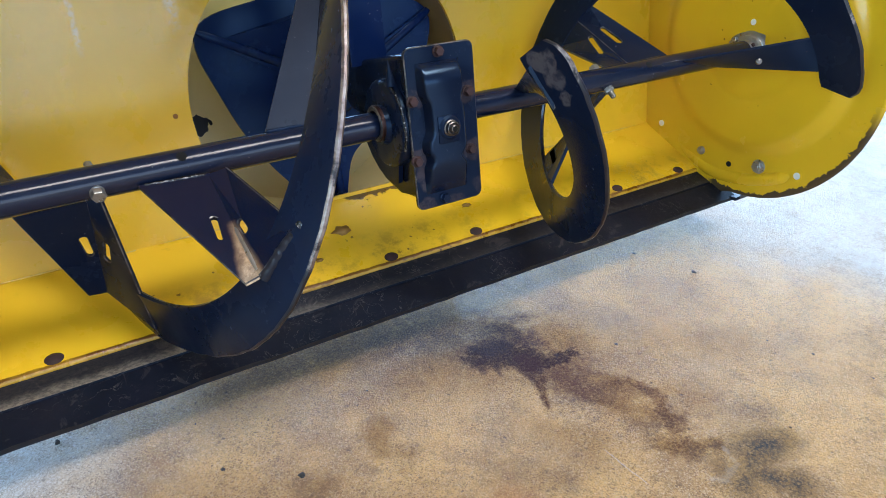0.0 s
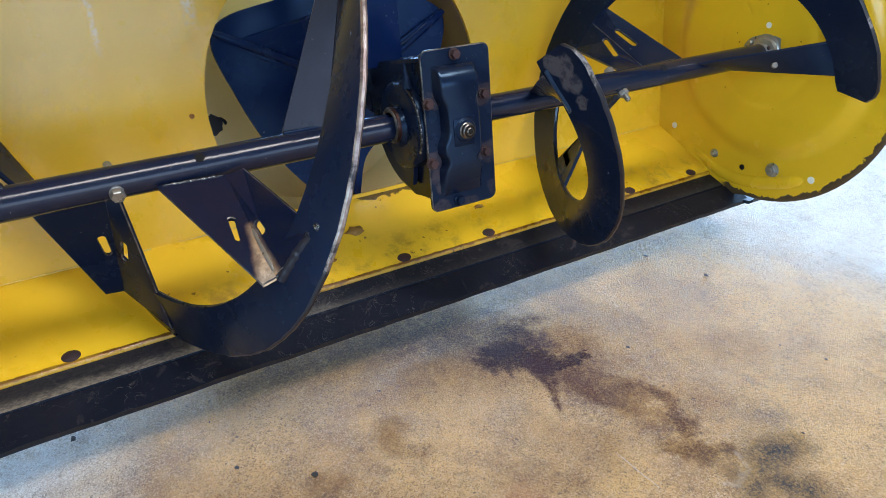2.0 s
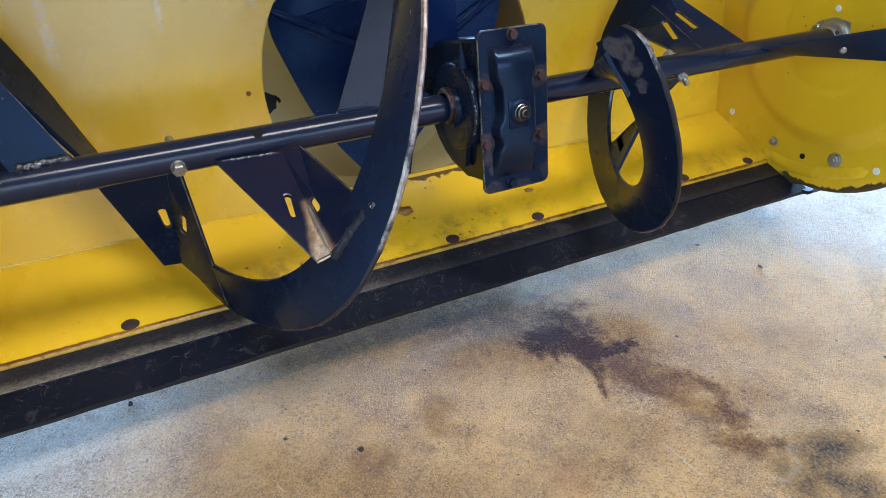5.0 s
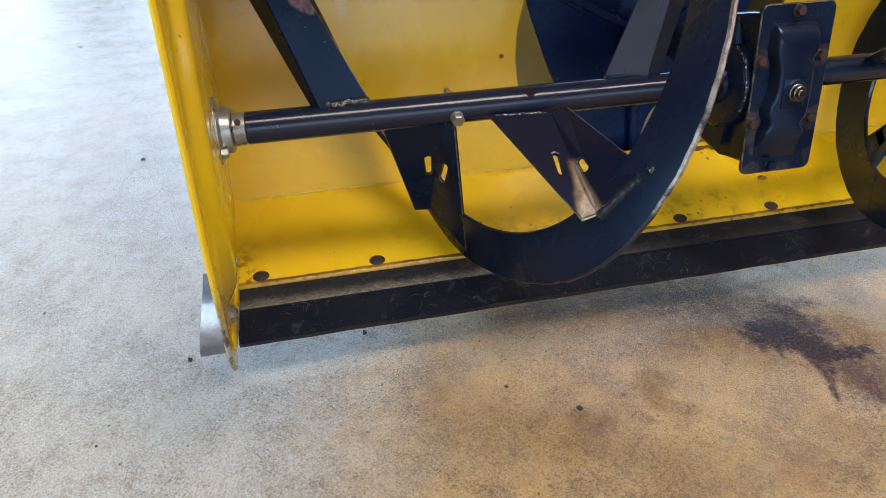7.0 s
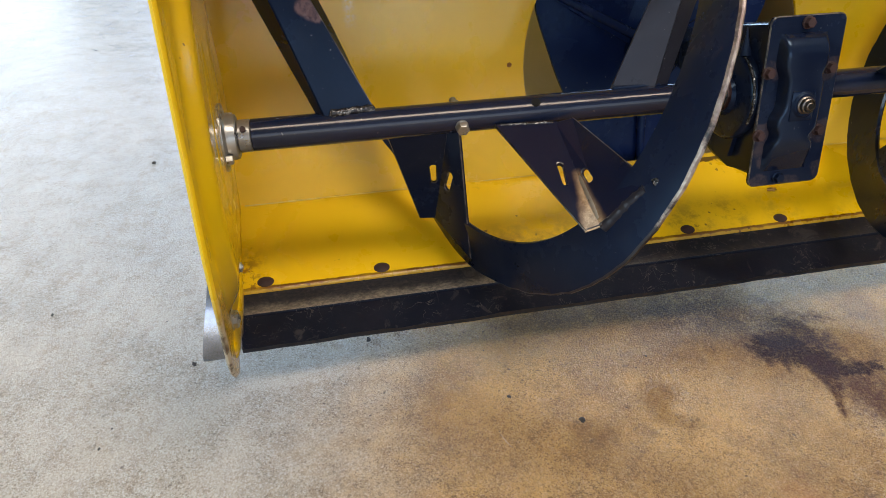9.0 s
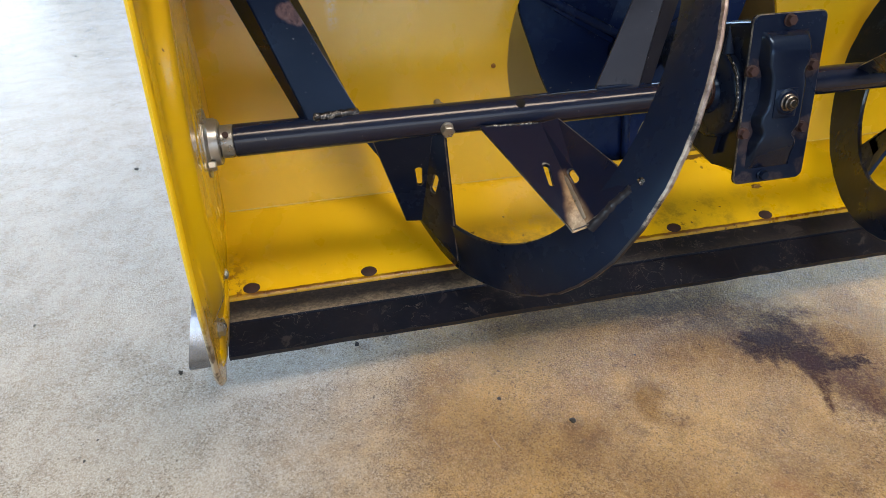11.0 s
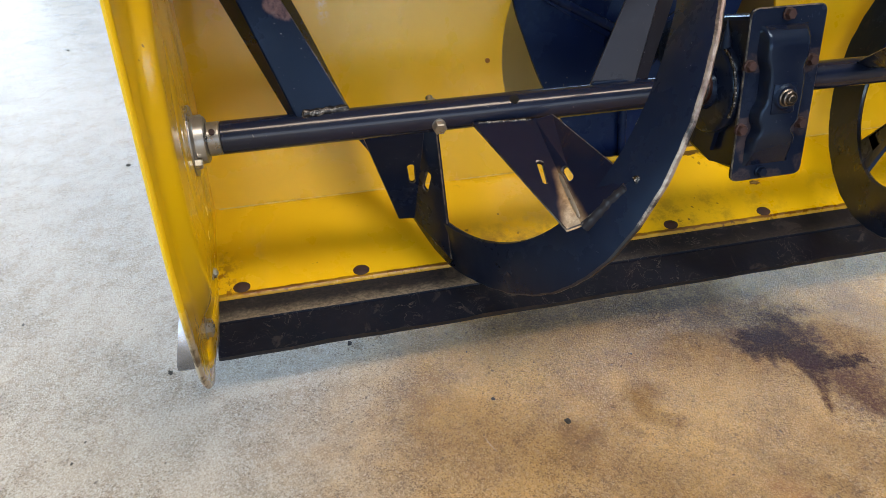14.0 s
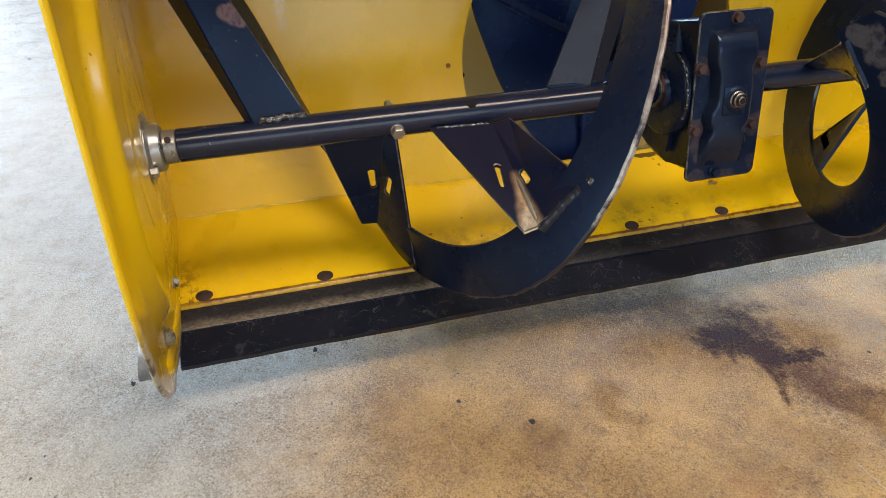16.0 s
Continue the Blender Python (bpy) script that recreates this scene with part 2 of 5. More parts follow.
def worn_rim(name, less=0.0):
    """Black paint rubbed to bare metal, most where the flight rides high."""
    m = Mat(name, 0.4)
    high = m.ramp(m.axis(2), -0.09 - BASE.z, -0.02 - BASE.z, -0.10, 0.15)
    bare = m.ramp(m.math("ADD", m.noise(34, 7, 0.7), high), 0.50 + less, 0.60 + less)
    steel = m.mix(m.ramp(m.noise(120, 5), 0.35, 0.65), (0.42, 0.37, 0.36), (0.20, 0.155, 0.155))
    return m.done(m.mix(bare, (0.008, 0.009, 0.018), steel), m.ramp(bare, 0, 1, 0.35, 0.5), m.noise(150, 5), 0.3, metal=m.math("MULTIPLY", bare, 0.85))


def edge_wear():
    """Thin edges where the black paint is rubbed."""
    m = Mat("rubbed black edge", 0.35)
    bare = m.ramp(m.noise(70, 7, 0.75), 0.44, 0.62)
    return m.done(m.mix(bare, (0.010, 0.011, 0.018), (0.17, 0.155, 0.15)), 0.38, m.noise(200, 5), 0.2, metal=m.math("MULTIPLY", bare, 0.5))


def rubbed_paint():
    """Black paint on the front bracket, rubbed through to brown steel, with a painted highlight, at the lower end of
    its fold.
    """
    m = Mat("black paint rubbed to steel", 0.3)
    m.b.inputs["Specular IOR Level"].default_value = 0.35
    m.b.inputs["Specular Tint"].default_value = (1.0, 0.93, 0.86, 1)
    c = m.mix(m.ramp(m.noise(6, 4), 0.3, 0.7), (0.0038, 0.0068, 0.023), (0.0065, 0.0105, 0.031))
    co = m.warped(80, 0.004)
    d = None
    for k in range(20):
        f = k / 19
        here = Vector((0.2598, -0.0945, -0.0612)).lerp(Vector((0.2616, -0.0560, -0.0352)), f)
        one = m.math("SUBTRACT", m.near(tuple(MOVE @ here - BASE), co), 0.0092 - 0.0100 * f + 0.0030 * f * f)
        d = one if d is None else m.math("MINIMUM", d, one)
    bare = m.math("MULTIPLY", m.ramp(d, 0.0036, -0.0012), m.ramp(m.noise(150, 6, 0.7), 0.30, 0.60, 0.7, 1.0))
    # the palest core paints a warm highlight onto the rubbed steel
    c = m.mix(bare, c, m.mix(m.math("MULTIPLY", m.ramp(d, 0.0025, -0.0045), m.ramp(m.noise(110, 5, 0.7), 0.34, 0.60, 0.35, 1.0)), (0.20, 0.125, 0.090), (1.0, 0.80, 0.60)))
    return m.done(c, m.ramp(bare, 0, 1, 0.22, 0.17), m.noise(120, 5), 0.12, metal=m.math("MULTIPLY", bare, 0.72))


YELLOW = yellow_paint("yellow paint", dirt=0.0)
YELLOW_FLOORED = yellow_paint("yellow paint with grime", dirt=0.62)
YELLOW_SIDE = yellow_paint("yellow paint with chipped rim", chips=0.96)
BLACK = black_paint("black gloss paint")
FLIGHT = black_paint("black flight paint, scuffed", gloss=0.19, bare=(0.085, 0.076, 0.090), scuffs=((0.862, -0.108, 0.000, 0.014), (0.868, -0.112, -0.012, 0.012), (0.482, -0.113, 0.046, 0.013), (0.485, -0.118, 0.030, 0.012), (0.492, -0.122, 0.018, 0.009)))
PANEL = black_paint("black pressed panel paint", 0.15, 0.16, 0.24, 0.42)
COVER = black_paint("black cover paint, rusty round the bolts", 0.5, 0.2, 0.36, 0.22, scuffs=tuple((x, -0.035, z, r) for x, z, r in ((0.4205, 0.0205, 0.010), (0.4180, -0.0260, 0.012), (0.4200, -0.0400, 0.010), (0.4712, 0.0215, 0.010), (0.4720, -0.0270, 0.011), (0.4740, -0.0600, 0.010), (0.4200, -0.0640, 0.011), (0.4500, -0.0660, 0.009))), move=MOVE_MID)
# bluer than the other blacks: sky reflection is put into this base colour
FAN = black_paint("blue-black impeller paint", 0.15, 0.18, 0.34, 0.24, (0.004, 0.011, 0.055), dusty=0.02)
# greyer base: dust on the weld bead, painted room reflection on the bracket
BLACK_LIT_DUSTY = black_paint("black bracket paint greyed by dust and room light", 0.2, 0.26, 0.42, 0.26, (0.014, 0.0145, 0.022), (0.8, 0.85, 1.0), dusty=0.12)
BLACK_WORN = black_paint("black paint with rust", 0.75, 0.3, 0.5)
BLACK_CHIPPED = black_paint("black bracket paint, chipped to primer", 0.3, 0.22, 0.4, scuffs=((0.0852, 0.0011, 0.0817, 0.011), (0.0917, 0.0028, 0.0789, 0.005), (0.1039, 0.0025, 0.057, 0.0022)), move=MOVE, bare=(0.11, 0.074, 0.084))
BLACK_SHAFT = black_paint("black shaft paint", 0.1, 0.12, 0.20, 0.38, tint=(1.0, 0.95, 0.92))
STEEL = bare_steel("zinc-plated steel", (0.40, 0.40, 0.40), 0.3, 0.25, 0.75)
DULL = bare_steel("dull worn steel", (0.22, 0.20, 0.19), 0.35, 0.6)
EDGE = edge_wear()
RIM = worn_rim("worn flight rim")
RIM_PAINTED = worn_rim("scuffed flight rim", 0.17)
RUBBED = rubbed_paint()
# one shoe steel twice: sky light or shade is put into its colour
SHOE_LIT = bare_steel("worn shoe, sky sheen in its colour", (0.42, 0.46, 0.56), 0.20, 0.08, 0.9)
SHOE_SHADED = bare_steel("worn shoe, shade in its colour", (0.030, 0.045, 0.080), 0.28, 0.1, 0.6)
COPPER = bare_steel("bronze bushing", (0.07, 0.040, 0.038), 0.4, 0.4)


def rust_metal():
    m = Mat("rusty bolt head", 0.75)
    c = m.mix(m.ramp(m.noise(90, 6), 0.35, 0.65), (0.022, 0.010, 0.012), (0.040, 0.017, 0.020))
    return m.done(c, 0.75, m.noise(220, 5), 0.4)


def scraper_steel(name, bright):
    m = Mat(name, 0.45)
    m.b.inputs["Specular IOR Level"].default_value = 0.20
    m.b.inputs["Specular Tint"].default_value = (0.5, 0.7, 1.0, 1)
    c = m.mix(m.ramp(m.noise(14, 6), 0.35, 0.7), (0.0045, 0.0055, 0.012), (0.011, 0.0115, 0.020))
    swirl = m.ramp(m.noise(30, 9, 0.62, distort=2.2), 0.58, 0.66)
    c = m.mix(m.math("MULTIPLY", swirl, 0.42), c, (0.056, 0.050, 0.054))
    fine = m.ramp(m.noise(120, 6, 0.75, m.scaled(0.5, 1, 1)), 0.6, 0.72)
    c = m.mix(m.math("MULTIPLY", fine, 0.15), c, (0.10, 0.09, 0.08))
    metal = 0.0
    if bright:
        wear = m.ramp(m.axis(0), -0.30, 0.02, 1.0, 0.10)
        ridge = m.ramp(m.math("ADD", m.axis(2), m.math("MULTIPLY", m.math("SUBTRACT", m.noise(50, 6, 0.7), 0.5), 0.006)), -0.1690 - BASE.z, -0.1740 - BASE.z, 0.10, 1.0)
        grain = m.ramp(m.noise(420, 5, 0.7, m.scaled(0.6, 1, 1)), 0.36, 0.64, 0.45, 1.0)
        bare = m.math("MULTIPLY", m.math("MULTIPLY", wear, ridge), grain)
        c = m.mix(bare, c, (0.23, 0.205, 0.172))
        metal = m.math("MULTIPLY", bare, 0.3)
    scratch = m.ramp(m.noise(24, 3, 0.5, m.warped(30, 0.05), 3.0), 0.495, 0.503)
    scratch = m.math("MULTIPLY", m.math("MULTIPLY", scratch, m.ramp(m.noise(24, 3, 0.5, m.warped(30, 0.05), 3.0), 0.515, 0.506)), m.ramp(m.noise(16, 4), 0.46, 0.58))
    c = m.mix(m.math("MULTIPLY", scratch, 0.34), c, (0.19, 0.175, 0.17))
    return m.done(c, m.ramp(m.noise(20, 6), 0.3, 0.7, 0.30, 0.52), m.noise(90, 7, 0.7), 0.25, metal=metal)


RUST = rust_metal()
SEAM_GLINT = bare_steel("yellow edge glint", (0.82, 0.60, 0.14), 0.25, 0.2, 0.0)
ORANGE_RUST = bare_steel("orange rust", (0.34, 0.15, 0.035), 0.6, 0.6, 0.0)
SCRAPER = scraper_steel("scraper steel", False)
SCRAPER_WORN = scraper_steel("scraper steel worn bright", True)
SCRAPER_EDGE = bare_steel("scraper edge", (0.018, 0.020, 0.030), 0.5, 0.2, 0.4)


def weld_metal():
    m = Mat("weld bead", 0.35, 0.6)
    return m.done(m.mix(m.ramp(m.noise(330, 5, 0.7), 0.50, 0.66), (0.026, 0.028, 0.036), (0.40, 0.40, 0.41)), 0.24, m.noise(420, 4), 0.8)


WELD = weld_metal()


def line_mask(m, ax, ay, bx, by, wide):
    """A hairline from a to b on the floor, a little wandering."""
    n = math.hypot(bx - ax, by - ay)
    ux, uy = (bx - ax) / n, (by - ay) / n
    co = m.warped(22, 0.012)
    x, y = m.math("SUBTRACT", m.axis(0, co), ax), m.math("SUBTRACT", m.axis(1, co), ay)
    along = m.math("ADD", m.math("MULTIPLY", x, ux), m.math("MULTIPLY", y, uy))
    off = m.math("ABSOLUTE", m.math("SUBTRACT", m.math("MULTIPLY", x, -uy), m.math("MULTIPLY", y, -ux)))
    inside = m.math("MULTIPLY", m.ramp(along, 0, 0.01), m.ramp(along, n, n - 0.01))
    return m.math("MULTIPLY", m.ramp(off, wide, wide * 0.4), inside)


LINES = [
    (1.036, 0.010, 1.046, -0.160, 0.0012, (0.12, 0.10, 0.08)),
    (0.505, -0.205, 0.510, -0.260, 0.0008, (0.70, 0.66, 0.58)),
    (0.201, -0.096, 0.210, -0.118, 0.0007, (0.68, 0.62, 0.52)),
    (0.588, -0.020, 0.566, -0.012, 0.0010, (0.14, 0.11, 0.09)),
]


def spill(m, co, ax, ay, ra, bx, by, rb):
    """Distance outside a tapered streak from a to b."""
    n = math.hypot(bx - ax, by - ay)
    x, y = m.math("SUBTRACT", m.axis(0, co), ax), m.math("SUBTRACT", m.axis(1, co), ay)
    h = m.math("ADD", m.math("MULTIPLY", x, (bx - ax) / n / n), m.math("MULTIPLY", y, (by - ay) / n / n))
    h = m.math("MINIMUM", m.math("MAXIMUM", h, 0.0), 1.0)
    x = m.math("SUBTRACT", x, m.math("MULTIPLY", h, bx - ax))
    y = m.math("SUBTRACT", y, m.math("MULTIPLY", h, by - ay))
    far = m.math("SQRT", m.math("ADD", m.math("MULTIPLY", x, x), m.math("MULTIPLY", y, y)))
    return m.math("SUBTRACT", far, m.math("ADD", m.math("MULTIPLY", h, rb - ra), ra))


PURPLE, BROWN, SHADOW_GREY = (0.026, 0.010, 0.014), (0.13, 0.070, 0.038), (0.048, 0.050, 0.058)
# streaks as (x, y, radius) pairs, the softness of the edge, its raggedness, a colour and its strength
STAINS_AND_SHADE = [
    # the first three deepen old stains with painted shade before the bar
    ([((0.420, -0.040, 0.030), (0.560, -0.075, 0.045))], 0.070, 0.10, (0.130, 0.066, 0.030), 0.80),
    ([((0.260, 0.035, 0.030), (0.470, 0.030, 0.045))], 0.055, 0.06, (0.070, 0.048, 0.040), 0.86),
    ([((0.430, 0.012, 0.022), (0.520, -0.012, 0.026))], 0.040, 0.10, (0.046, 0.036, 0.036), 0.70),
    ([((0.613, -0.008, 0.016), (0.638, -0.069, 0.020)), ((0.725, -0.035, 0.018), (0.752, -0.063, 0.012))], 0.035, 0.05, (0.16, 0.14, 0.125), 0.45),
    ([((0.357, -0.084, 0.012), (0.350, -0.098, 0.014)), ((0.345, -0.112, 0.009), (0.362, -0.122, 0.008)), ((0.276, -0.112, 0.009), (0.288, -0.118, 0.009))], 0.012, 0.06, (0.125, 0.066, 0.034), 0.58),
    ([((0.180, -0.075, 0.03), (0.260, -0.135, 0.04)), ((0.300, -0.150, 0.02), (0.330, -0.190, 0.03))], 0.050, 0.12, BROWN, 0.46),
    ([((0.470, -0.150, 0.01), (0.500, -0.200, 0.02)), ((0.660, -0.120, 0.02), (0.720, -0.170, 0.02))], 0.030, 0.12, BROWN, 0.42),
    # the brown wash that ran from the dark spill
    ([((0.535, -0.112, 0.018), (0.575, -0.165, 0.022)), ((0.528, -0.130, 0.014), (0.560, -0.185, 0.020)), ((0.565, -0.190, 0.018), (0.585, -0.215, 0.014))], 0.018, 0.085, (0.095, 0.046, 0.034), 0.66),
    ([((0.600, -0.175, 0.014), (0.622, -0.205, 0.018))], 0.020, 0.08, (0.17, 0.085, 0.045), 0.46),
    ([((0.409, -0.205, 0.010), (0.415, -0.212, 0.012))], 0.014, 0.05, (0.30, 0.12, 0.06), 0.48),
    ([((0.425, -0.192, 0.012), (0.450, -0.215, 0.010))], 0.016, 0.06, BROWN, 0.45),
    ([((0.567, -0.152, 0.005), (0.585, -0.156, 0.006)), ((0.585, -0.156, 0.006), (0.597, -0.174, 0.006)), ((0.597, -0.174, 0.006), (0.594, -0.196, 0.008))], 0.007, 0.045, (0.070, 0.028, 0.022), 0.74),
    ([((0.553, -0.172, 0.003), (0.548, -0.195, 0.003)), ((0.548, -0.195, 0.003), (0.566, -0.214, 0.004))], 0.008, 0.04, BROWN, 0.55),
    ([((0.559, -0.231, 0.012), (0.566, -0.247, 0.012)), ((0.566, -0.247, 0.010), (0.588, -0.254, 0.007)), ((0.575, -0.225, 0.008), (0.585, -0.212, 0.008))], 0.008, 0.075, (0.075, 0.034, 0.026), 0.82),
    ([((0.578, -0.262, 0.010), (0.566, -0.276, 0.009))], 0.007, 0.06, (0.12, 0.085, 0.066), 0.62),
    ([((0.590, -0.262, 0.002), (0.587, -0.280, 0.002)), ((0.587, -0.280, 0.002), (0.566, -0.287, 0.002)), ((0.556, -0.278, 0.003), (0.566, -0.287, 0.002))], 0.0018, 0.03, (0.60, 0.46, 0.29), 0.52),
    ([((0.484, -0.046, 0.016), (0.530, -0.060, 0.030)), ((0.535, -0.085, 0.020), (0.556, -0.104, 0.020)), ((0.530, -0.115, 0.016), (0.540, -0.150, 0.014))], 0.018, 0.06, (0.080, 0.034, 0.032), 0.78),
    ([((0.482, -0.050, 0.013), (0.512, -0.064, 0.020)), ((0.512, -0.060, 0.020), (0.526, -0.082, 0.017)), ((0.526, -0.068, 0.012), (0.545, -0.086, 0.013)), ((0.540, -0.089, 0.012), (0.570, -0.096, 0.008))], 0.003, 0.050, PURPLE, 0.97),
    ([((0.520, -0.086, 0.016), (0.512, -0.112, 0.0085)), ((0.512, -0.112, 0.0085), (0.499, -0.148, 0.0008))], 0.003, 0.014, (0.042, 0.015, 0.018), 0.92),
    ([((0.476, -0.062, 0.008), (0.472, -0.072, 0.002)), ((0.489, -0.074, 0.004), (0.486, -0.086, 0.001))], 0.003, 0.016, PURPLE, 0.80),
    ([((0.502, -0.042, 0.016), (0.530, -0.036, 0.018)), ((0.530, -0.036, 0.014), (0.545, -0.055, 0.010)), ((0.538, -0.022, 0.006), (0.574, -0.016, 0.003))], 0.009, 0.070, (0.036, 0.020, 0.028), 0.84),
    # soft cast shadow painted on the floor, with a fainter patch beside it
    ([((0.612, -0.276, 0.019), (0.640, -0.281, 0.014)), ((0.606, -0.284, 0.012), (0.574, -0.298, 0.012)), ((0.600, -0.300, 0.012), (0.610, -0.320, 0.014))], 0.018, 0.02, SHADOW_GREY, 1.0),
    ([((0.634, -0.236, 0.006), (0.663, -0.255, 0.006))], 0.022, 0.06, SHADOW_GREY, 0.40),
]


def concrete():
    m = Mat("sealed concrete", 0.4)
    big = m.noise(1.6, 5, 0.6)
    c = m.mix(m.ramp(big, 0.3, 0.7), (0.555, 0.325, 0.090), (0.620, 0.380, 0.120))
    # pale doorway sheen is painted round the browner ground under the mouth
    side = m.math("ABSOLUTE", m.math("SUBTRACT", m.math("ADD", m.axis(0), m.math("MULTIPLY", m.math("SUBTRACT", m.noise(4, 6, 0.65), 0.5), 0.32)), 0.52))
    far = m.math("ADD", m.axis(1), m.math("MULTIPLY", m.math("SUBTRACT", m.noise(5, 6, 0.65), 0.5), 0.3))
    pale_sheen = m.math("MAXIMUM", m.ramp(side, 0.32, 0.50), m.math("MAXIMUM", m.ramp(far, 0.05, 0.30), m.ramp(far, -0.55, -0.95)))
    c = m.mix(m.math("MULTIPLY", pale_sheen, 0.85), c, (0.470, 0.430, 0.380))
    c = m.mix(m.ramp(m.noise(9, 8, 0.75), 0.42, 0.68, 0.0, 0.9), c, m.mix(pale_sheen, (0.290, 0.162, 0.060), (0.34, 0.285, 0.22)))
    blot = m.ramp(m.noise(21, 9, 0.8), 0.50, 0.68)
    c = m.mix(m.math("MULTIPLY", blot, 0.50), c, (0.155, 0.086, 0.036))
    smear = m.ramp(m.noise(16, 9, 0.78, m.scaled(2.6, 1, 1, 0.6)), 0.53, 0.66)
    c = m.mix(m.math("MULTIPLY", smear, 0.45), c, (0.185, 0.108, 0.052))
    pale = m.ramp(m.noise(13, 8, 0.72, m.scaled(1, 1.3, 1, 0.7)), 0.52, 0.72)
    c = m.mix(m.math("MULTIPLY", pale, 0.6), c, m.mix(pale_sheen, (0.50, 0.325, 0.140), (0.52, 0.48, 0.42)))
    mottle = m.ramp(m.noise(30, 12, 0.84), 0.52, 0.58)
    c = m.mix(m.math("MULTIPLY", mottle, 0.36), c, (0.175, 0.100, 0.046))
    chalk = m.ramp(m.noise(64, 10, 0.80, m.scaled(1.6, 1, 1, 0.5)), 0.55, 0.60)
    c = m.mix(m.math("MULTIPLY", chalk, 0.40), c, m.mix(pale_sheen, (0.54, 0.365, 0.165), (0.55, 0.51, 0.45)))
    grain = m.cells(820, m.warped(300, 0.003))
    rubbed = m.ramp(m.noise(11, 7, 0.7), 0.36, 0.62, 0.35, 1.0)
    c = m.mix(m.math("MULTIPLY", m.ramp(grain, 0.68, 0.92, 0.0, 0.62), rubbed), c, (0.10, 0.062, 0.034))
    c = m.mix(m.ramp(grain, 0.24, 0.06, 0.0, 0.56), c, m.mix(pale_sheen, (0.62, 0.430, 0.21), (0.60, 0.56, 0.50)))
    speck = m.math("MULTIPLY", m.ramp(m.cells(340, m.warped(200, 0.005)), 0.90, 0.97), m.ramp(m.noise(18, 5), 0.40, 0.62))
    c = m.mix(m.math("MULTIPLY", speck, 0.45), c, (0.075, 0.050, 0.034))
    pebble = m.noise(430, 5, 0.7, m.scaled(1.5, 1, 1, 0.6))
    c = m.mix(m.ramp(pebble, 0.475, 0.40, 0.0, 0.34), c, m.mix(pale_sheen, (0.18, 0.098, 0.040), (0.19, 0.170, 0.145)))
    c = m.mix(m.ramp(pebble, 0.525, 0.61, 0.0, 0.40), c, m.mix(pale_sheen, (0.68, 0.430, 0.180), (0.66, 0.620, 0.560)))
    # old fluid stains and painted shade, each a joined group of streaks with an uneven edge
    w = m.warped(16.0, 0.022)
    ragged = m.math("SUBTRACT", m.noise(52, 10, 0.80), 0.5)
    patchy = m.ramp(m.noise(34, 8, 0.75), 0.34, 0.52, 0.58, 1.0)
    worn = m.ramp(m.noise(330, 6, 0.75), 0.40, 0.56, 0.62, 1.0)
    dull = 0.0
    for streaks, soft, rag, tint, amount in STAINS_AND_SHADE:
        d = None
        for (ax, ay, ra), (bx, by, rb) in streaks:
            one = spill(m, w, ax, ay, ra, bx, by, rb)
            d = one if d is None else m.math("MINIMUM", d, one)
        mask = m.ramp(m.math("ADD", d, m.math("MULTIPLY", ragged, rag)), soft, -soft)
        mask = m.math("MULTIPLY", m.math("MULTIPLY", mask, patchy), worn)
        c = m.mix(m.math("MULTIPLY", mask, amount), c, tint)
        dull = m.math("MAXIMUM", dull, m.math("MULTIPLY", mask, amount))
    for ax, ay, bx, by, wide, tint in LINES:
        c = m.mix(m.math("MULTIPLY", line_mask(m, ax, ay, bx, by, wide), 0.30), c, tint)
    pit = m.ramp(m.voronoi(70, m.warped(60, 0.012)), 0.125, 0.045)
    c = m.mix(m.math("MULTIPLY", m.math("MULTIPLY", pit, m.ramp(m.noise(25, 3), 0.48, 0.58)), 0.8), c, (0.06, 0.042, 0.032))
    rough = m.ramp(m.noise(24, 7, 0.65), 0.3, 0.72, 0.14, 0.25)
    m.put(m.b.inputs["Specular IOR Level"], m.math("MULTIPLY", m.ramp(dull, 0.0, 0.55, 1.0, 0.10), m.ramp(pale_sheen, 0.0, 1.0, 0.22, 0.46)))
    relief = m.math("ADD", m.math("ADD", m.noise(520, 6, 0.75), m.math("MULTIPLY", m.noise(150, 6, 0.7, m.scaled(1.5, 1, 1, 0.4)), 0.8)), m.math("MULTIPLY", pit, -0.5))
    return m.done(c, rough, relief, 0.85, 0.0024)


def plain(name, color, rough=0.7):
    m = Mat(name, rough)
    c = m.mix(m.ramp(m.noise(3, 6), 0.3, 0.7), color, tuple(v * 0.86 for v in color))
    return m.done(c, rough, m.noise(60, 6), 0.15)


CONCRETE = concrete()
WALL_PAINT = plain("off-white wall paint", (0.44, 0.43, 0.41))
CEILING_PAINT = plain("white ceiling", (0.46, 0.46, 0.45))
ASPHALT = plain("yard asphalt", (0.16, 0.16, 0.155))
HOLE = plain("dark hole", (0.002, 0.002, 0.002), 1.0)
GRIT = plain("dark grit", (0.03, 0.026, 0.022), 0.9)

# ---- mesh helpers ----


def link(name, bm, mats, parent=None, label=""):
    me = bpy.data.meshes.new(name)
    bmesh.ops.recalc_face_normals(bm, faces=bm.faces)
    bm.to_mesh(me)
    bm.free()
    for mat in mats if isinstance(mats, (list, tuple)) else [mats]:
        me.materials.append(mat)
    ob = new(name, me)
    ob.parent = parent
    if label:
        ob["label"] = label
    return ob


